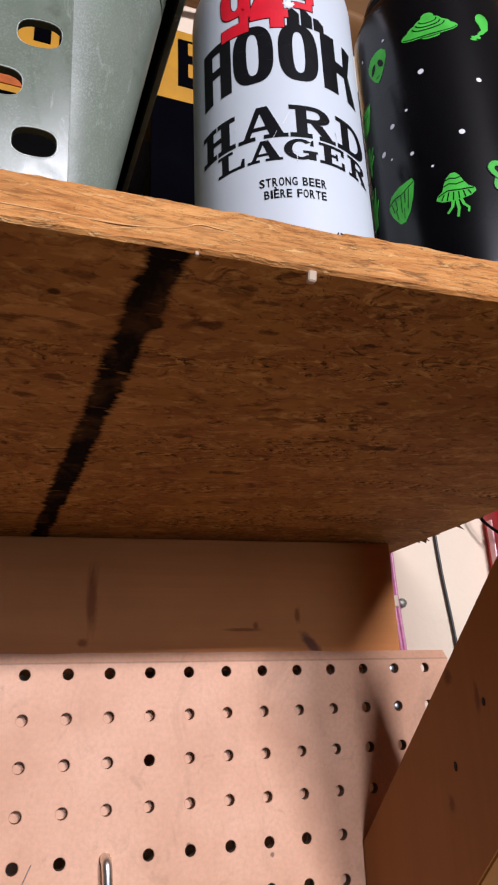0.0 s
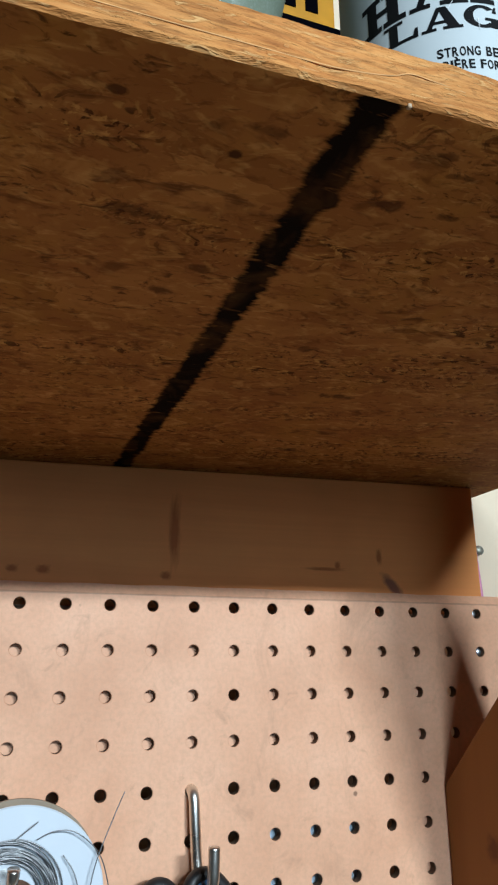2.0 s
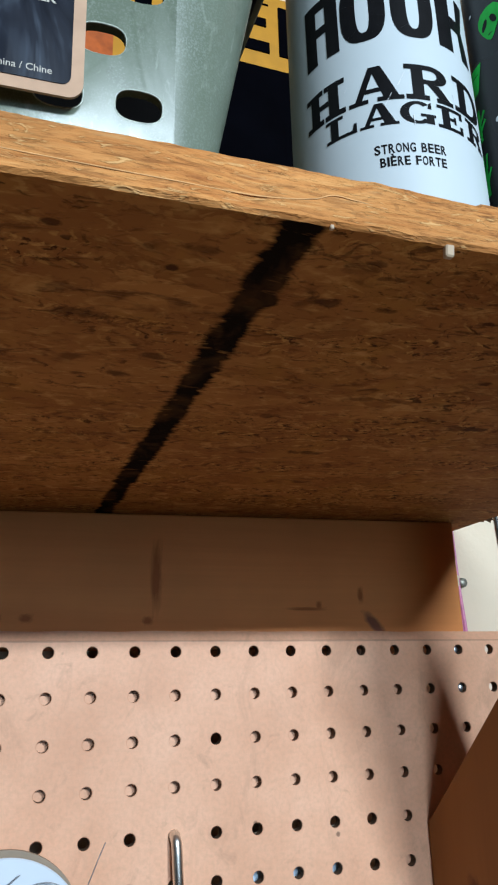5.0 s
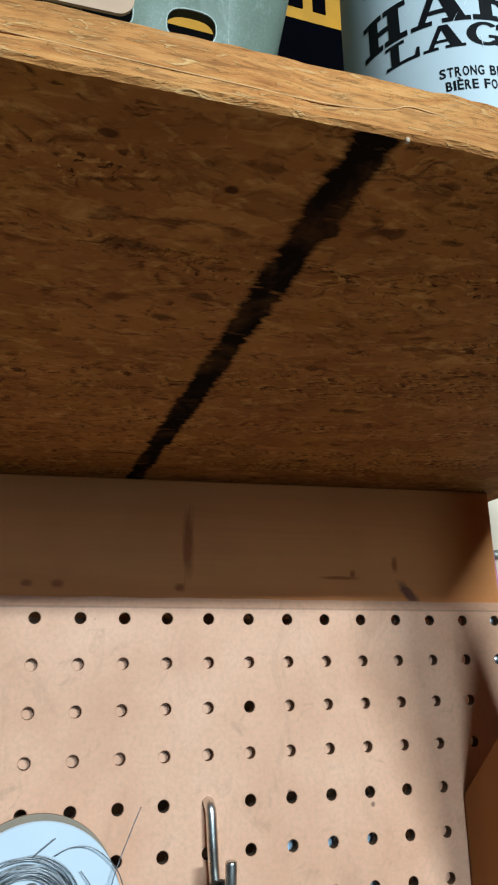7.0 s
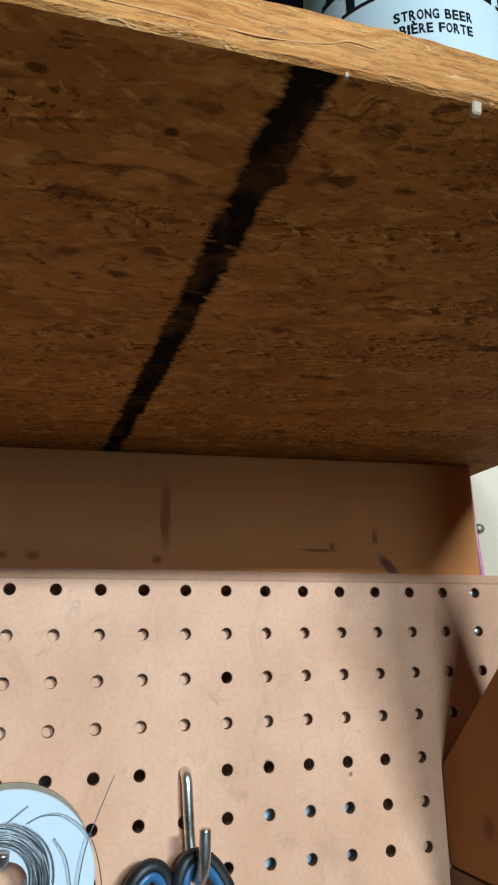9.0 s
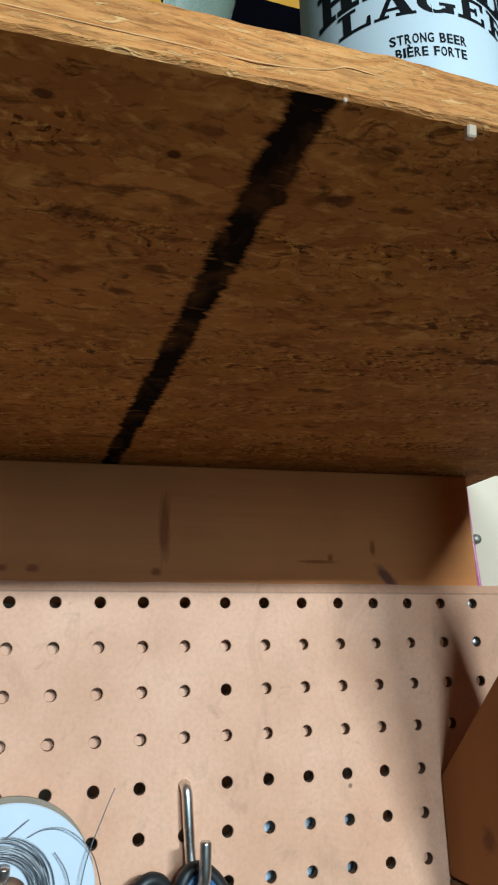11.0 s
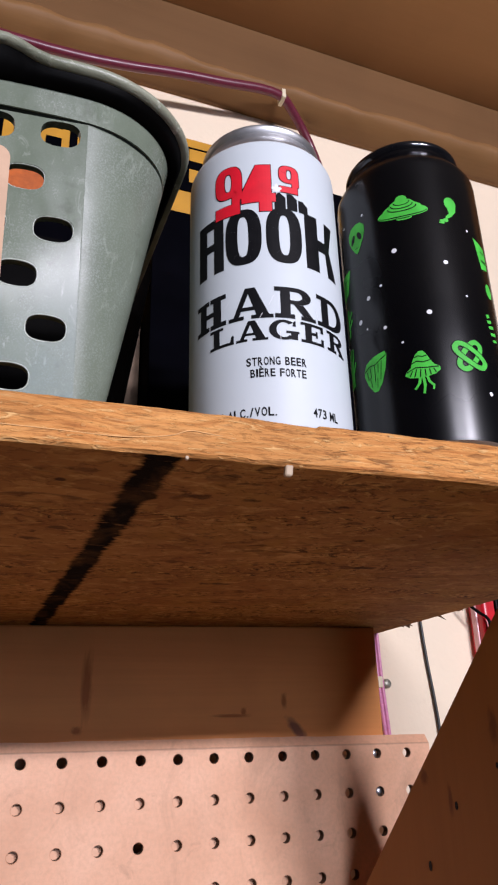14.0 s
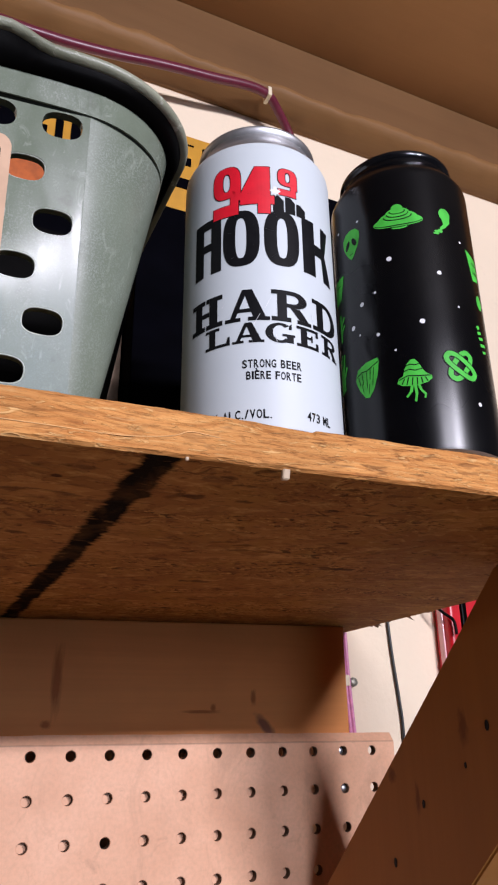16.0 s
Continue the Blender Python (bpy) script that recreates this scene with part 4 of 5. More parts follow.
leaf = [(0, -2.2), (.25, -1), (1.3, -1.1), (1.0, -.5), (1.9, .3), (1.4, .5), (1.5, 1.1), (.8, .8), (.5, 1.1), (.6, 1.9), (.3, 1.6), (0, 2.3), (-.3, 1.6), (-.6, 1.9), (-.5, 1.1), (-.8, .8), (-1.5, 1.1), (-1.4, .5), (-1.9, .3), (-1.0, -.5), (-1.3, -1.1), (-.25, -1)]
part("leaf_mark", wrap(poly_bm([leaf], arc(-12.7), zz(1.7188), 0.0013), RW, 0.0, 0.00022), M_INK_WHITE, white_can)
# scratches through the lettering
for u, w, du, dw in ((-22, 1.6620, 9, 5.5), (-30, 1.6545, 9, 5.0), (-15, 1.6505, 1, -4.5), (-52, 1.6640, 5, 2.0), (12, 1.6625, 3, -3.5)):
    a, b = arc(u), zz(w)
    white_print(poly_bm([[(0, 0), (0.25, 0), (du * 0.3 + .1, dw), (du * 0.3, dw)]], a, b, 0.001, 0.0001), M_INK_WHITE)

KB = 0.949
RB = RW * KB
BX, BY = 0.0519, -0.2856
black_can = thing("beer_can", on_shelf(BX, BY), "tall matt black can with green space drawings", "can", "cans on the shelf")
can_parts(black_can, KB, 0.950, M_BLACK_CAN, M_BLACK_CAN, M_BLACK_RIM, 0.0022)
BBASE = ZB + THICK + SLOPE * BX


def deg(a):
    a = a - 0.3 if a < -38 else -38.7 + (a + 37.8) * 0.945
    return math.radians(a) * RB


def space_print(name, polys, a, z, s=0.001, mat=None, lift=0.00012):
    part(name, wrap(poly_bm(polys, deg(a), 1.6359 + (z - 1.6398) * 0.97 - BBASE, s * 0.98), RB, 0.0, lift), mat or M_INK_GREEN, black_can)


def leg(x0, y0, x1, y1, w):
    dx, dy = x1 - x0, y1 - y0
    l = math.hypot(dx, dy)
    nx, ny = -dy / l * w / 2, dx / l * w / 2
    return [(x0 + nx, y0 + ny), (x0 - nx, y0 - ny), (x1 - nx, y1 - ny), (x1 + nx, y1 + ny)]


# saucer
space_print("saucer_drawing", [ellipse(0, -0.2, 10.8, 3.2), ellipse(0, 1.4, 8.4, 3.4), ellipse(0, 3.2, 5.4, 3.3), ellipse(0, 6.3, 2.5, 2.1), ellipse(0.4, -3.6, 3.4, 1.1)], -38, 1.7184)
space_print("saucer_drawing", [*arc_band(0, -0.2, 10.4, 2.7, 10.0, 2.2, 184, 356), *arc_band(0, 2.4, 6.2, 2.5, 5.7, 2.0, 175, 365), *arc_band(0, 3.6, 4.8, 2.2, 4.3, 1.7, 175, 365), *arc_band(0, 4.8, 3.5, 1.7, 3.0, 1.3, 170, 370), *arc_band(0.4, -3.1, 3.6, 0.8, 3.2, .4, 184, 356)], -38, 1.7184, mat=M_INK_BLACK, lift=0.0002)
# round-eyed head
head = [(0, 8.3), (2.5, 7.6), (4.1, 5.2), (4.1, 2.0), (3.0, -2.0), (1.2, -6.0), (0, -7.4), (-1.2, -6.0), (-3.0, -2.0), (-4.1, 2.0), (-4.1, 5.2), (-2.5, 7.6)]
head = [(x * 1.28, y) for x, y in head]
space_print("mask_drawing", [head], -80.5, 1.7150)
space_print("mask_drawing", [[(x + y * .35 - 2.1, y + 1) for x, y in ellipse(0, 0, 1.2, 2.3)], [(x - y * .35 + 2.1, y + 1) for x, y in ellipse(0, 0, 1.2, 2.3)], rect(-1, 1, -4.7, -4.3)], -80.5, 1.7150, mat=M_INK_BLACK, lift=0.0002)
# smoke puff
space_print("puff_drawing", [ellipse(0.6, 4.5, 2.9, 3.4), [(-1.6, 3.5), (3.2, 3.6), (2.8, 0.5), (0.2, -2.6), (-2.2, -4.2), (-2.6, -3.2), (-0.6, -0.8)], ellipse(-2.6, -4.8, 1.2, 1.0), ellipse(-4.2, -5.3, 1.3, 0.7), ellipse(-4.6, -6.4, 1.4, 0.5)], 1, 1.7175)
# shell
space_print("shell_drawing", [[(-5.6, 3.0), (-4.2, 5.6), (0, 7.0), (5.4, 7.3), (6.0, 5.6), (5.0, 0), (3.2, -5.0), (0.9, -7.8), (-1.2, -7.4), (-4.0, -3.2), (-5.8, 1.0)]], -75, 1.6462, 0.00108)
space_print("shell_drawing", [leg(-5.5, 2.6, -2.4, 3.8, .4), leg(-2.4, 3.8, 0.6, 3.4, .4), leg(0.6, 3.4, 5.8, 5.6, .4), leg(-4.2, 2.4, -3.2, -1.6, .3), leg(-2.2, 3.2, -1.8, -1.5, .3), leg(0.2, 3.0, 0.0, -3.6, .3), leg(2.0, 3.6, 1.6, -.5, .3), leg(-2.6, -.6, -1.8, -5, .25), leg(3.6, 4.0, 2.6, -3.4, .25), leg(1.2, -2.4, .8, -6.2, .25)], -75, 1.6462, 0.00108, mat=M_INK_BLACK, lift=0.0002)
# jelly
space_print("jelly_drawing", [[(-6.6, -0.5), (-6.0, 1.2), (-4.2, 2.4), (-3.4, 5.0), (-2.2, 7.6), (-0.6, 9.2), (1.0, 9.2), (2.4, 7.4), (3.6, 4.6), (4.8, 2.8), (6.8, 1.7), (7.0, 0.2), (5.0, -1.4), (2.0, -2.2), (-1.5, -2.4), (-4.8, -1.8)], leg(-1.0, -2.2, -1.6, -5.0, 1.1), leg(-1.6, -4.8, -3.4, -7.0, .9), leg(0.2, -2.2, 0.5, -6.0, 1.1), leg(0.5, -5.8, -0.2, -9.2, .9), leg(1.6, -2.0, 2.3, -4.6, 1.0), leg(2.2, -4.4, 3.9, -6.4, .9), leg(3.8, -6.2, 3.4, -8.0, .7)], -39.3, 1.6402)
space_print("jelly_drawing", [leg(-2.6, 6.6, -1.0, 7.2, .4), leg(-1.0, 7.2, 0.8, 6.6, .4), leg(0.8, 6.6, 2.6, 7.0, .4), leg(-3.6, 4.2, -1.6, 5.0, .4), leg(-1.6, 5.0, 0.8, 4.2, .4), leg(0.8, 4.2, 3.6, 4.8, .4), leg(-5.8, 0.8, -2.4, 2.2, .45), leg(-2.4, 2.2, 2.0, 1.6, .45), leg(2.0, 1.6, 6.4, 1.6, .45), leg(-3.6, 1.0, -4.8, -1.2, .4), leg(-2.0, 1.4, -3.0, -1.8, .4), leg(-0.4, 1.2, -0.9, -2.1, .4), leg(1.2, 1.0, 1.2, -2.0, .4), leg(2.8, 1.0, 3.2, -1.6, .4), leg(4.4, 1.0, 5.2, -.9, .4)], -39.3, 1.6402, mat=M_INK_BLACK, lift=0.0002)
# looped knot
for turn, lift in ((0.95, 0.00012), (-0.62, 0.00020)):
    c, d = math.cos(turn), math.sin(turn)
    for grow, ink, up in ((0.45, M_INK_BLACK, 0.0), (0.0, M_INK_GREEN, 0.00004)):
        ring = [[(x * c - y * d, x * d + y * c) for x, y in q] for q in soft_ring(0, 0, 8.6 + grow, 4.1 + grow, 6.3 - grow, 1.9 - grow, 2.6, 34)]
        space_print("knot_drawing", ring, -1.5, 1.6468, 0.00095, mat=ink, lift=lift + up)
# prints near the turn of the can
space_print("crystal_drawing", [[(-6, 6), (4.5, 4.5), (1, -6), (-6, -7)]], -101, 1.6990)
space_print("crystal_drawing", [leg(-4, 2, 2, 1, .4)], -101, 1.6990, mat=M_INK_BLACK, lift=0.0002)
space_print("fern_drawing", [leg(0, -7, 0, 7, 2), leg(0, 0, 4, 4, 1.5), leg(0, -3, 4, 0, 1.5)], -104, 1.6790)
space_print("cactus_drawing", [rect(-4, 1.5, -8, 4), leg(-3, 3, -3, 9, 1.4), leg(-1, 3, -.5, 10, 1.4), leg(1, 3, 2.2, 9, 1.4), leg(1, -2, 4, 2, 1.4)], -105, 1.6560)
space_print("screen_drawing", [[(-4, 7), (5, 5), (5, -6), (-1, -8)]], 30, 1.7010)
space_print("screen_drawing", [rect(0, 4, -3.4, -2.4), rect(0, 4, 1.4, 2.0)], 30, 1.7010, mat=M_INK_BLACK, lift=0.0002)
space_print("stripe_drawing", [leg(-3, 6, -1, 7, 1.6), leg(-3, 3.5, 0, 4.5, 1.4), leg(-2.6, 1, 1, 2, 1.4), leg(-2, -2, 2, -1, 1.4), leg(-1, -5, 2, -4, 1.2)], 28, 1.6620)
space_print("drop_drawing", [ellipse(0, 0, 2.6, 3.6)], 34, 1.6830)
for a, z, r in ((-48.2, 1.6993, 1.15), (-9.8, 1.6905, 1.0), (-73.8, 1.682, 1.05), (-61.6, 1.6849, .6), (-84.8, 1.6733, 1.2), (-27.9, 1.6666, 1.1), (-61.9, 1.6644, .8), (-50, 1.655, .5), (-78, 1.668, .5), (4, 1.675, .5), (12, 1.631, .9), (-72, 1.7255, .6), (-97, 1.728, .7), (16, 1.71, .6)):
    space_print("star", [ellipse(0, 0, r, r, n=14)], a, z, mat=M_INK_WHITE)

# ---------------------------------------------------------------- basket
BZ = 1.5975


RIDGE = 0.16


def basket_bow(z):
    """How far the middle of the front sinks in behind its two ridges."""
    t = min(max((z - 1.650) / 0.045, 0), 1)
    return 0.0024 + 0.0040 * t * t * (3 - 2 * t)


def basket_ring(z, out=0.0, n=96):
    """An outline of the basket at height z: flat front, rounded corners, tapering down."""
    k = z - 1.627
    xr = -0.0788 + 0.181 * k + out
    xf = -0.0921 - 0.046 * k
    yf = -0.2753 - 0.235 * k - out
    ry = (xr - xf) * 0.86
    xc, yc = -0.202, -0.195
    pts = []
    q = []
    ridge = RIDGE if z < 1.7265 else 0.0
    for i in range(n + 1):
        a = ridge + (math.pi / 2 - ridge) * i / n
        q.append((xf + (xr - xf) * (math.sin(a) - math.sin(ridge)) / (1 - math.sin(ridge)), yf + ry * (math.cos(ridge) - math.cos(a))))
    half = [(xc + (xf - xc) * i / 20, yf + basket_bow(z) * (1 - (i / 20) ** 2) ** (1 if z < 1.7265 else 2)) for i in range(20)] + q
    front = [(2 * xc - x, y) for x, y in reversed(half[1:])] + half
    back = [(x, 2 * yc - y) for x, y in reversed(front)]
    if z < BZ + 0.001:
        return [(x, y, ZB + THICK + SLOPE * x + 0.0002) for x, y in front + back]
    return [(x, y, z) for x, y in front + back]


def lip_wave(x):
    t = min(max((-0.1130 - x) / 0.017, 0), 1)
    return 0.0065 * t * t * (3 - 2 * t)


def loft(rings, close_bottom=False):
    bm = bmesh.new()
    vs = [[bm.verts.new(p) for p in r] for r in rings]
    n = len(vs[0])
    for a, b in zip(vs, vs[1:]):
        for k in range(n):
            bm.faces.new((a[k], a[(k + 1) % n], b[(k + 1) % n], b[k]))
    if close_bottom:
        bm.faces.new(vs[0][::-1])
    bmesh.ops.recalc_face_normals(bm, faces=bm.faces[:])
    return bm


basket = thing("storage_basket", pose(0, 0, 0), "sage green plastic basket with oval holes and a black rim", "basket")
bm = loft([basket_ring(z) for z in [BZ, 1.615, 1.63, 1.645] + [1.65 + 0.005 * i for i in range(11)] + [1.7263]], True)
me = bpy.data.meshes.new("wall_panel")
bm.to_mesh(me)
bm.free()
src = new("wall_panel_source", me)
cut = bmesh.new()
for r in range(7):
    z = 1.7208 - 0.01850 * r
    for c in range(10):
        x = -0.1062 - 0.0235 * c - (0.0115 if r % 2 else 0.0) + 0.0006 * r
        y = -0.2753 - 0.235 * (z - 1.627)
        pts = []
        for k in range(24):
            a = 2 * math.pi * k / 24
            ca, sa = math.cos(a), math.sin(a)
            pts.append((x + 0.0072 * math.copysign(abs(ca) ** 0.75, ca), z + 0.0049 * math.copysign(abs(sa) ** 0.75, sa)))
        fr = [cut.verts.new((px, y - 0.012, pz)) for px, pz in pts]
        bk = [cut.verts.new((px, y + 0.012, pz)) for px, pz in pts]
        cut.faces.new(fr)
        cut.faces.new(bk[::-1])
        for k in range(24):
            cut.faces.new((fr[k], bk[k], bk[(k + 1) % 24], fr[(k + 1) % 24]))
bmesh.ops.recalc_face_normals(cut, faces=cut.faces[:])
cme = bpy.data.meshes.new("cutter")
cut.to_mesh(cme)
cut.free()
cutter = new("cutter", cme)
sol = src.modifiers.new("thick", "SOLIDIFY")
sol.thickness, sol.offset = 0.0032, -1
boo = src.modifiers.new("holes", "BOOLEAN")
boo.operation, boo.solver, boo.object = "DIFFERENCE", "EXACT", cutter
dg = bpy.context.evaluated_depsgraph_get()
me2 = bpy.data.meshes.new_from_object(src.evaluated_get(dg))
bpy.data.objects.remove(src)
bpy.data.objects.remove(cutter)
bm = bmesh.new()
bm.from_mesh(me2)
worn_edges = [e for e in bm.edges if len(e.link_faces) == 2 and e.calc_face_angle() > 0.9 and e.verts[0].co.z > BZ + 0.004 and e.verts[1].co.z > BZ + 0.004]
bmesh.ops.bevel(bm, geom=worn_edges, offset=0.00045, segments=2, affect="EDGES", clamp_overlap=True, material=1)
wall_panel = part("wall_panel", bm, M_GREEN, basket, smooth=True)
wall_panel.data.materials.append(M_WORN)
wall_panel.data.set_sharp_from_angle(angle=radians(1.4))
# pale rubbed edges of the holes
edge_me = None
for r in range(7):
    z = 1.7208 - 0.01850 * r
    for c in range(10):
        x = -0.1062 - 0.0235 * c - (0.0115 if r % 2 else 0.0) + 0.0006 * r
        if x < -0.295 or z < BZ + 0.008 or z > 1.7205:
            continue
        u = (x + 0.202) / 0.110
        y = -0.2753 - 0.235 * (z - 1.627) + basket_bow(z) * (1 - u * u)
        place = Matrix.Translation((x, y, z)) @ Matrix.Rotation(math.atan(0.235), 4, "X") @ Matrix.Rotation(-2 * basket_bow(z) * u / 0.110, 4, "Z")
        if edge_me is None:
            oval = []
            for k in range(24):
                a = 2 * math.pi * k / 24
                ca, sa = math.cos(a), math.sin(a)
                oval.append((0.0072 * math.copysign(abs(ca) ** 0.75, ca), 0.0002, 0.0050 * math.copysign(abs(sa) ** 0.75, sa)))
            ob = part("hole_edge", tube(oval, 0.00032, 1, 6, closed=True), M_WORN, wall_panel, "pale rubbed hole edge", smooth=True)
            edge_me = ob.data
        else:
            ob = new("hole_edge", edge_me)
            ob.parent = wall_panel
        ob.matrix_world = place
part("seam", loft([basket_ring(1.7262, -0.0006), basket_ring(1.7271, -0.0006)]), M_SEAM, basket)
part("band", loft([basket_ring(1.7271, -0.002), basket_ring(1.7271), basket_ring(1.7368), basket_ring(1.7368, -0.002)]), M_GREEN, basket, smooth=True).data.set_sharp_from_angle(angle=radians(1.4))
rim = []
for z, o, wv in ((1.7366, -0.0005, 0), (1.7369, 0.0032, 0), (1.7393, 0.0044, 1), (1.7420, 0.0050, 1)):
    rim.append([(x, y, zq + wv * lip_wave(x)) for x, y, zq in basket_ring(z, o)])
basket_rim = part("rim", loft(rim), M_BLACK, basket, "black rim", smooth=True)
lip = []
for z, o in ((1.7412, 0.0046), (1.7414, 0.0066), (1.7423, 0.0075), (1.7436, 0.0075), (1.7446, 0.0068), (1.7450, 0.0052), (1.7444, 0.0)):
    lip.append([(x, y, zq + lip_wave(x)) for x, y, zq in basket_ring(z, o)])
part("lip", loft(lip), M_LIP, basket_rim, "worn olive lip", smooth=True)
# black body that the green front wraps round


def shell_ring(z):
    k = z - 1.627
    xr = -0.0575 + 0.15 * k
    xl = -0.404 - xr
    y0, y1, r = -0.152, -0.084, 0.018
    pts = []
    for cx, cy, a0 in ((xr - r, y0 + r, -90), (xr - r, y1 - r, 0), (xl + r, y1 - r, 90), (xl + r, y0 + r, 180)):
        pts += [(cx + r * math.cos(radians(a0 + 15 * i)), cy + r * math.sin(radians(a0 + 15 * i))) for i in range(7)]
    return [(x, y, max(z, ZB + THICK + SLOPE * x + 0.0004)) for x, y in pts]


part("back_shell", loft([shell_ring(z) for z in (BZ, 1.63, 1.68, 1.73, 1.784)], True), M_BLACK, basket, "black plastic back of the basket", smooth=False)

# label hung on the basket
card = thing("product_card", Matrix.Translation((-0.1204, -0.2822, 1.6415)) @ Matrix.Rotation(math.atan(0.225), 4, "X") @ Matrix.Rotation(math.radians(-2.0), 4, "Y"), "glossy cream product card with dark photo panels on the basket", "card")


def rounded(x0, x1, z0, z1, r, n=6):
    out = []
    for cx, cz, a0 in ((x1 - r, z1 - r, 0), (x0 + r, z1 - r, 90), (x0 + r, z0 + r, 180), (x1 - r, z0 + r, 270)):
        out += [(cx + r * math.cos(math.radians(a0 + 90 * k / n)), cz + r * math.sin(math.radians(a0 + 90 * k / n))) for k in range(n + 1)]
    return out


def plate(pts, y0, y1):
    bm = bmesh.new()
    a = [bm.verts.new((x, y0, z)) for x, z in pts]
    b = [bm.verts.new((x, y1, z)) for x, z in pts]
    bm.faces.new(a)
    bm.faces.new(b[::-1])
    for k in range(len(a)):
        bm.faces.new((a[k], b[k], b[(k + 1) % len(a)], a[(k + 1) % len(a)]))
    bmesh.ops.recalc_face_normals(bm, faces=bm.faces[:])
    return bm


CW, CH = 0.075, 0.0680
part("backing", plate(rounded(-CW, 0, 0, CH, 0.0045), -0.0008, 0.0004), M_CARD_EDGE, card)
lower_panel = part("photo_panel", plate(rounded(-CW + 0.0035, -0.0035, 0.0035, 0.0345, 0.0028), -0.0011, -0.0009), M_CARD_PHOTO, card)
upper_panel = part("photo_panel", plate(rounded(-CW + 0.0035, -0.0035, 0.0375, CH - 0.0038, 0.0028), -0.0011, -0.0009), M_CARD_PHOTO, card)


def card_text(s, x0, x1, z0, z1, bold=0.01, mat=None):
    bm = text_bm(s, x0, x1, z0, z1, bold)
    for v in bm.verts:
        v.co = (v.co.x, -0.00125, v.co.y)
    part("lettering", bm, mat or M_CARD_TEXT, upper_panel if z0 > 0.036 else lower_panel)


card_text("BASKET", -0.0232, -0.0070, 0.0308, 0.0332, 0.03)
card_text("PANIER", -0.0232, -0.0084, 0.0268, 0.0292, 0.03)
card_text("ES", -0.0320, -0.0242, 0.0205, 0.0255, 0.03)
card_text("China / Chine", -0.0255, -0.0088, 0.0056, 0.0076, 0.006)
card_text("00596", -0.0165, -0.0066, CH - 0.0076, CH - 0.0050, 0.02)
for r in range(5):
    for c in range(4):
        bm = poly_bm([ellipse(0, 0, 1.05, 0.95, n=14)], 0, 0)
        for v in bm.verts:
            v.co = (v.co.x - 0.0079 - 0.0030 * c, -0.00125, v.co.y + CH - 0.0096 - 0.0028 * r)
        part("dot", bm, M_CARD_DOT, upper_panel)

# ---------------------------------------------------------------- boxes at the back of the shelf
def carton(name, x0, x1, y0, y1, h, mat, label):
    xm = (x0 + x1) / 2
    z = ZB + THICK + SLOPE * xm + 0.0004
    ob = thing(name, pose(0, 0, z), label, "box")
    part("carton", bm_box(x0, x1, y0, y1, 0.0 + SLOPE * (x1 - x0) / 2, h, 0.0012), mat, ob)
    return ob, z


yb, yz = carton("yellow_box", -0.26, 0.060, -0.058, 0.0, 0.386, M_YELLOW, "yellow carton with black lettering standing against the wall")


def yellow_mark(pts, mat, name="marking"):
    part(name, plate([(x, z - yz) for x, z in pts], -0.0590, -0.0580), mat, yb)


yellow_mark(rect(-0.145, -0.088, 1.890, 1.926), M_ORANGE, "orange_panel")
for x0, x1, z0, z1 in ((-0.160, -0.150, 1.937, 1.978), (-0.146, -0.136, 1.937, 1.978), (-0.128, -0.115, 1.937, 1.978), (-0.104, -0.092, 1.937, 1.952), (-0.104, -0.092, 1.962, 1.978), (-0.086, -0.080, 1.937, 1.968), (-0.074, -0.062, 1.937, 1.978), (-0.054, -0.044, 1.937, 1.978), (-0.030, -0.020, 1.937, 1.978), (0.004, 0.012, 1.93, 1.978), (0.012, 0.028, 1.93, 1.940), (0.012, 0.026, 1.955, 1.963), (0.012, 0.028, 1.977, 1.978), (0.036, 0.046, 1.93, 1.978)):
    yellow_mark(rect(x0, x1, z0, z1), M_BLACK_CARD)
carton("black_box", -0.0262, 0.060, -0.100, -0.062, 0.266, M_BLACK_CARD, "plain black box standing behind the white can")
carton("kraft_box", -0.0385, -0.0272, -0.076, -0.062, 0.185, mat_plain("kraft_card", (0.15, 0.095, 0.06), 0.7, 0.0, 0.3, 90), "narrow brown cardboard box between black boxes")
carton("black_box", -0.260, -0.0395, -0.078, -0.062, 0.264, M_BLACK_CARD, "plain black box standing behind the basket")
carton("black_box", 0.100, 0.190, -0.100, -0.040, 0.318, M_BLACK_CARD, "plain black box standing behind the black can")

# ---------------------------------------------------------------- cables on the wall
cable = thing("wall_cable", pose(0, 0, 0), "plum coloured cable clipped under the upper ledger", "cable")
run = [(-1.1, 0.0, 2.122), (-0.5, 0.003, 2.122), (-0.25, 0.003, 2.120), (-0.127, 0.003, 2.118), (-0.097, 0.003, 2.1185), (-0.069, 0.003, 2.1205), (-0.030, 0.003, 2.1260), (0.002, 0.003, 2.1325), (0.032, 0.003, 2.1375), (0.067, 0.003, 2.1420), (0.109, 0.003, 2.1490), (0.133, 0.006, 2.1495), (0.150, 0.016, 2.1440), (0.168, 0.028, 2.1330), (0.184, 0.037, 2.112), (0.195, 0.0395, 2.07), (0.200, 0.0395, 1.95), (0.202, 0.0395, 1.75), (0.2035, 0.0395, 1.62)]
part("sheath", tube(run, 0.0049, 8, 10), M_CABLE, cable, smooth=True)
part("clip", bm_box(0.1310, 0.1355, 0.000, 0.014, 2.1440, 2.1560, 0.001), M_CLIP, cable, "ivory cable clip")
pink = thing("wall_cable", pose(0, 0, 0), "twin pink violet cable clipped to the wall", "cable")
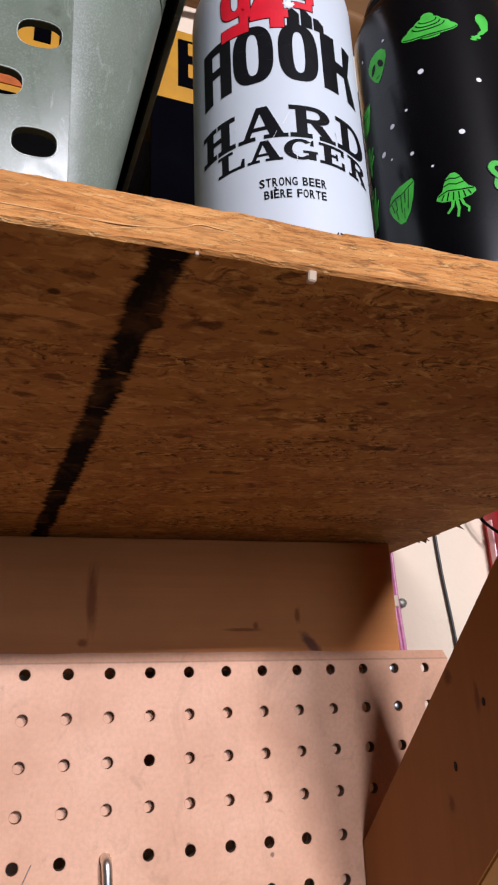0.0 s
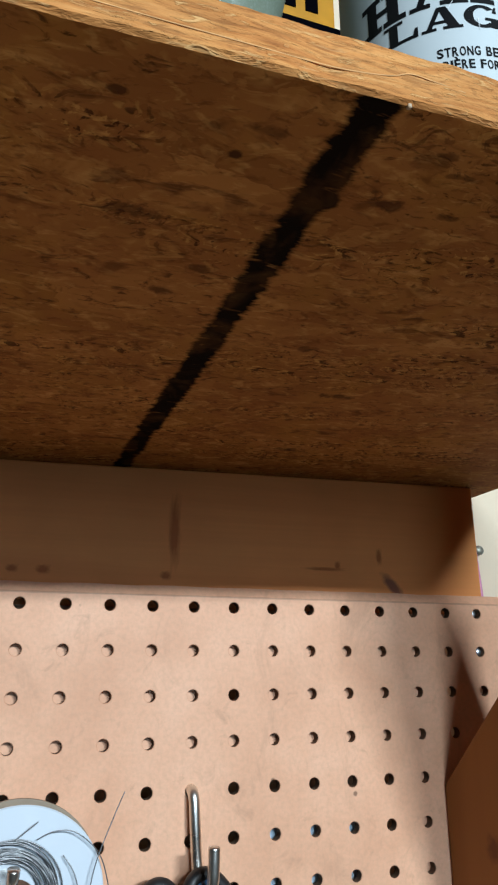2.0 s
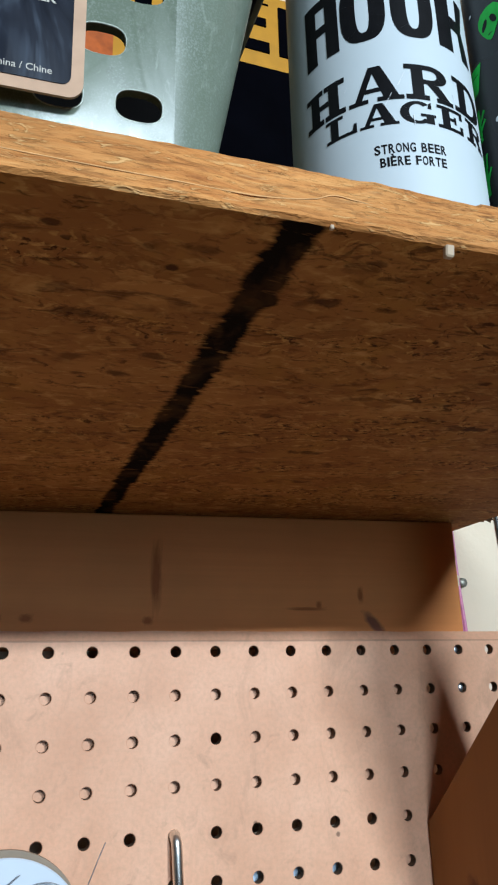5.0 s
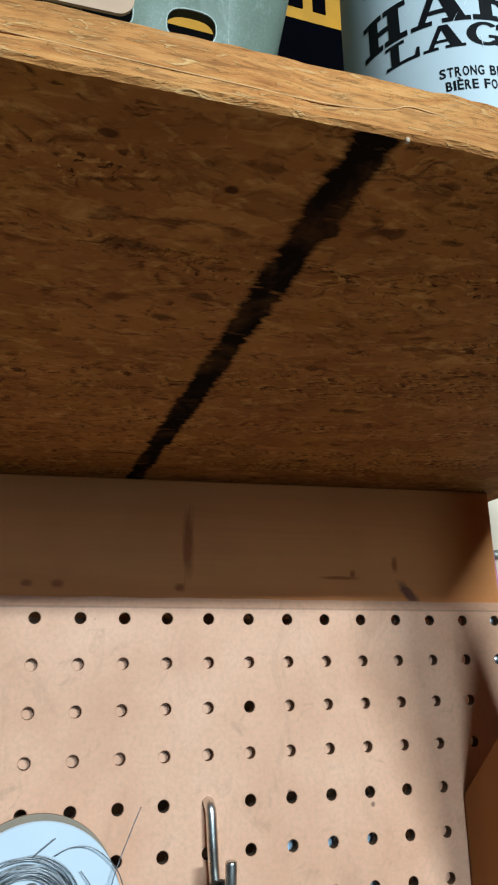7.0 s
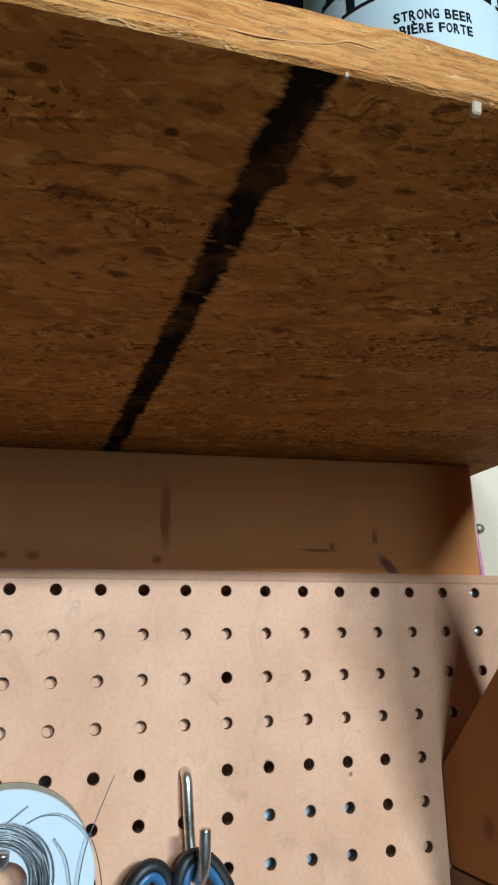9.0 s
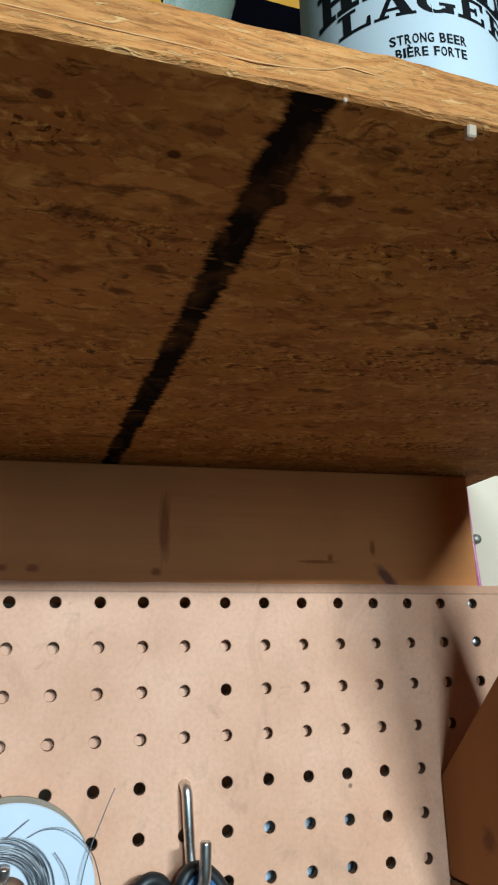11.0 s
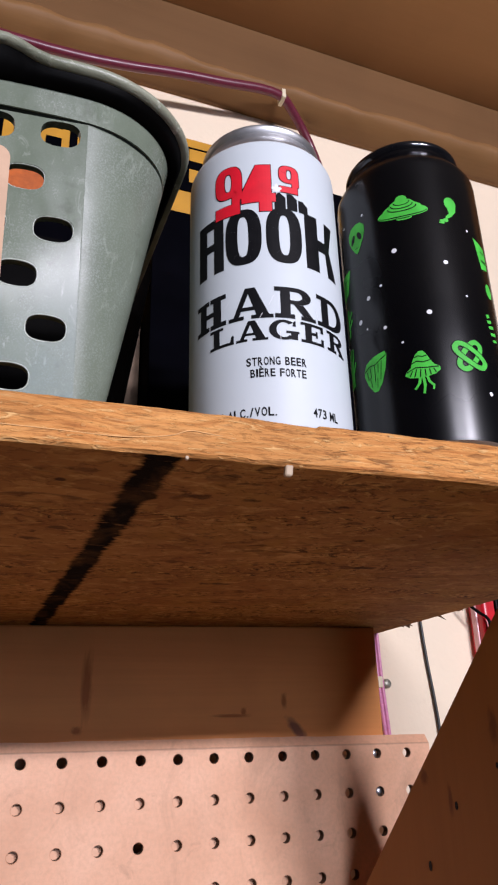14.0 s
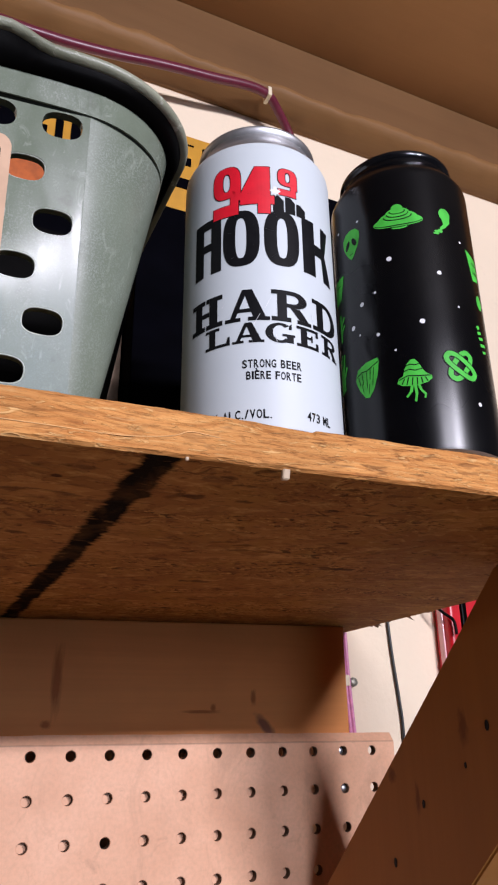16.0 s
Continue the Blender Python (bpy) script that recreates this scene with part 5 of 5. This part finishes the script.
for dx in (-0.0017, 0.0017):
    part("sheath", tube([(0.2060 + dx, 0.0420, 1.640), (0.2092 + dx, 0.0420, 1.600), (0.2105 + dx, 0.0420, 1.557), (0.2132 + dx, 0.0420, 1.513), (0.2160 + dx, 0.0420, 1.45), (0.2180 + dx, 0.042, 1.2)], 0.0017, 8, 8), M_CABLE_PINK, pink, smooth=True)
pink_clip = part("clip", bm_box(0.2070, 0.2116, 0.0385, 0.0448, 1.5500, 1.5590, 0.001), M_CLIP, pink, "ivory cable clip")
bm = bmesh.new()
bmesh.ops.create_uvsphere(bm, u_segments=16, v_segments=10, radius=0.0041, matrix=Matrix.Translation((0.2172, 0.0425, 1.5535)) @ Matrix.Diagonal((1, 0.55, 0.92, 1)))
part("nail_head", bm, M_NAIL, pink_clip, "grey nail head", smooth=True)
lead = thing("power_lead", pose(0, 0, 0), "thin black lead hanging on the wall", "cable")
part("sheath", tube([(0.250, 0.0425, 1.75), (0.2545, 0.0425, 1.66), (0.2570, 0.0425, 1.607), (0.2590, 0.0425, 1.575), (0.2625, 0.0425, 1.540), (0.2640, 0.0425, 1.513), (0.262, 0.0425, 1.46), (0.25, 0.0425, 1.2)], 0.0013, 8, 8), M_CABLE_BLACK, lead, smooth=True)

# red case hanging on the wall
case = thing("red_case", pose(0, 0, 0), "red plastic case with a black strap hanging on the wall", "case")
part("shell", bm_box(0.3100, 0.42, 0.022, 0.0445, 1.556, 1.74, 0.005, 4), M_RED, case, smooth=True)
part("strap", bm_box(0.3225, 0.3285, 0.0190, 0.044, 1.555, 1.742, 0.0015), M_BLACK, case)
part("film", bm_box(0.3085, 0.3108, 0.031, 0.038, 1.556, 1.625, 0.001, 3), M_CLEAR, case, "pinkish clear film edge", smooth=True)
part("handle", tube([(0.296, 0.036, 1.648), (0.292, 0.030, 1.634), (0.296, 0.026, 1.622), (0.304, 0.022, 1.613), (0.311, 0.018, 1.606), (0.312, 0.017, 1.594)], 0.0014, 8, 10), M_BLACK, case, smooth=True)

# ---------------------------------------------------------------- things on the pegboard
screw = thing("wood_screw", pose(7 * PITCH, 0.001, Z0 + PITCH), "bright zinc screw in a pegboard hole", "screw")
part("head", lathe([(0, -0.0010), (0.0012, -0.0011), (0.0024, -0.0004), (0.0029, 0.0006), (0.0029, 0.0014), (0.0012, 0.0040), (0.0, 0.0044)], 24), M_SCREW, screw, smooth=True)
screw.matrix_world = pose(7 * PITCH, 0.0030, Z0 + PITCH, -90, 0, 0)

copy_thing(screw, pose(7 * PITCH, 0.0052, Z0 + 2 * PITCH, -90, 0, 0))

hook = thing("pegboard_hook", pose(0, 0, 0), "zinc plated steel pegboard hook", "hook")
HX, HZ = -PITCH, Z0 - 2 * PITCH
rod = [(HX, 0.012, HZ + 0.002), (HX, 0.003, HZ + 0.001), (HX + 0.0002, -0.0035, HZ - 0.001), (HX + 0.0006, -0.0052, HZ - 0.006), (HX + 0.0012, -0.0058, HZ - 0.018), (HX + 0.0022, -0.0062, HZ - 0.034), (HX + 0.0028, -0.0085, HZ - 0.043), (HX + 0.0032, -0.0170, HZ - 0.0485), (HX + 0.0034, -0.0270, HZ - 0.0465), (HX + 0.0034, -0.0330, HZ - 0.0385), (HX + 0.0034, -0.0345, HZ - 0.030), (HX + 0.0034, -0.0348, HZ - 0.0215)]
part("rod", tube(rod, 0.0031, 8, 16, round_end=0.2), M_STEEL, hook, smooth=True)

scissors = thing("scissors", pose(0, 0, 0), "scissors with black and blue soft grips on a hook", "scissors")


def loop(cx, cz, rx, rz, y, r, mat, name, lean=0.0, sq=(1, 1), under=None):
    pts = []
    for k in range(16):
        a = 2 * math.pi * k / 16
        x, z = rx * math.cos(a), rz * math.sin(a)
        pts.append((cx + x * math.cos(lean) - z * math.sin(lean), y + 0.0015 * math.sin(2 * a), cz + x * math.sin(lean) + z * math.cos(lean)))
    return part(name, tube(pts, r, 5, 12, True, squash=sq, up=(0, 1, 0)), mat, under or scissors, smooth=True)


grip = loop(-0.0155, 1.3310, 0.0148, 0.0310, -0.0165, 0.0040, M_RUBBER, "grip", 0.30)
loop(-0.0155, 1.3305, 0.0118, 0.0276, -0.0178, 0.0030, M_BLUE, "grip_insert", 0.30, under=grip)
grip = loop(-0.0480, 1.3335, 0.0130, 0.0240, -0.0150, 0.0042, M_RUBBER, "grip", -0.1)
loop(-0.0480, 1.3330, 0.0100, 0.0208, -0.0164, 0.0031, M_BLUE, "grip_insert", -0.1, under=grip)
for s, x0 in ((1, -0.0125), (-1, -0.045)):
    part("blade", plate([(x0 - 0.004, 1.305), (x0 + 0.006, 1.305), (-0.030 + 0.008 * s, 1.25), (-0.030, 1.16), (-0.033, 1.25)], -0.0160 - 0.001 * s, -0.0145 - 0.001 * s), M_STEEL, scissors)

SX, SZ, SY = -0.1185, 1.3600, -0.030
spool = thing("wire_spool", pose(SX, SY, SZ, 90, 0, 0), "white plastic spool of grey wire on a hook", "spool")
part("front_flange", lathe([(0.0098, 0.0), (0.041, 0.0), (0.0417, -0.0006), (0.0417, -0.0014), (0.041, -0.002), (0.0098, -0.002), (0.0098, 0.0)], 96), M_SPOOL, spool, smooth=False)
# back flange coloured taupe to stand in for the spool's shadow on the board
part("back_flange", lathe([(0.0098, -0.018), (0.0420, -0.018), (0.0420, -0.0205), (0.0098, -0.0205), (0.0098, -0.018)], 96), M_SPOOL_SHADE, spool, "back flange, taupe for the shade behind the spool")
part("hub", lathe([(0.0112, -0.001), (0.0112, -0.0195), (0.0098, -0.0195), (0.0098, -0.001), (0.0112, -0.001)], 64), M_SPOOL, spool)
rng = random.Random(11)
for k in range(30):
    r0 = rng.uniform(0.0165, 0.0268)
    ph, ex, ez = rng.uniform(0, 6.28), rng.uniform(-0.0016, 0.0016), rng.uniform(-0.001, 0.001)
    pts = []
    for j in range(14):
        a = 2 * math.pi * j / 14
        rr = r0 * (1 + 0.03 * math.sin(2 * a + ph))
        pts.append((rr * math.cos(a) + ex - 0.006, rr * math.sin(a) + ez, 0.0012 + 0.0022 * rng.random() + 0.001 * math.sin(a + ph)))
    part("wire_turn", tube(pts, 0.00036, 5, 6, True), M_WIRE, spool, smooth=True)
for pts in (((0.008, 0.0265, 0.003), (0.016, 0.0300, 0.0045), (0.026, 0.0290, 0.005), (0.037, 0.0200, 0.004), (0.0425, 0.0080, 0.002), (0.0455, -0.008, 0.0), (0.046, -0.03, -0.001)),
            ((0.030, -0.030, 0.004), (0.0325, -0.008, 0.005), (0.036, 0.014, 0.006), (0.0445, 0.036, 0.006), (0.0490, 0.0460, 0.006)),
            ((-0.002, 0.0270, 0.003), (0.002, 0.0300, 0.0035), (0.008, 0.0345, 0.004)),
            ((0.021, 0.0190, 0.003), (0.027, 0.010, 0.004), (0.030, -0.004, 0.004), (0.031, -0.025, 0.003))):
    part("loose_wire", tube(pts, 0.00027, 8, 6), M_WIRE, spool, smooth=True)
peg = thing("pegboard_hook", pose(0, 0, 0), "brown steel pegboard hook through the spool", "hook")
part("rod", tube([(-0.1270, 0.010, 1.374), (-0.1270, -0.006, 1.3735), (-0.1255, -0.024, 1.372), (-0.1225, -0.040, 1.371), (-0.1212, -0.046, 1.3735), (-0.1208, -0.048, 1.378)], 0.0030, 8, 12), M_STEEL, peg, smooth=True)
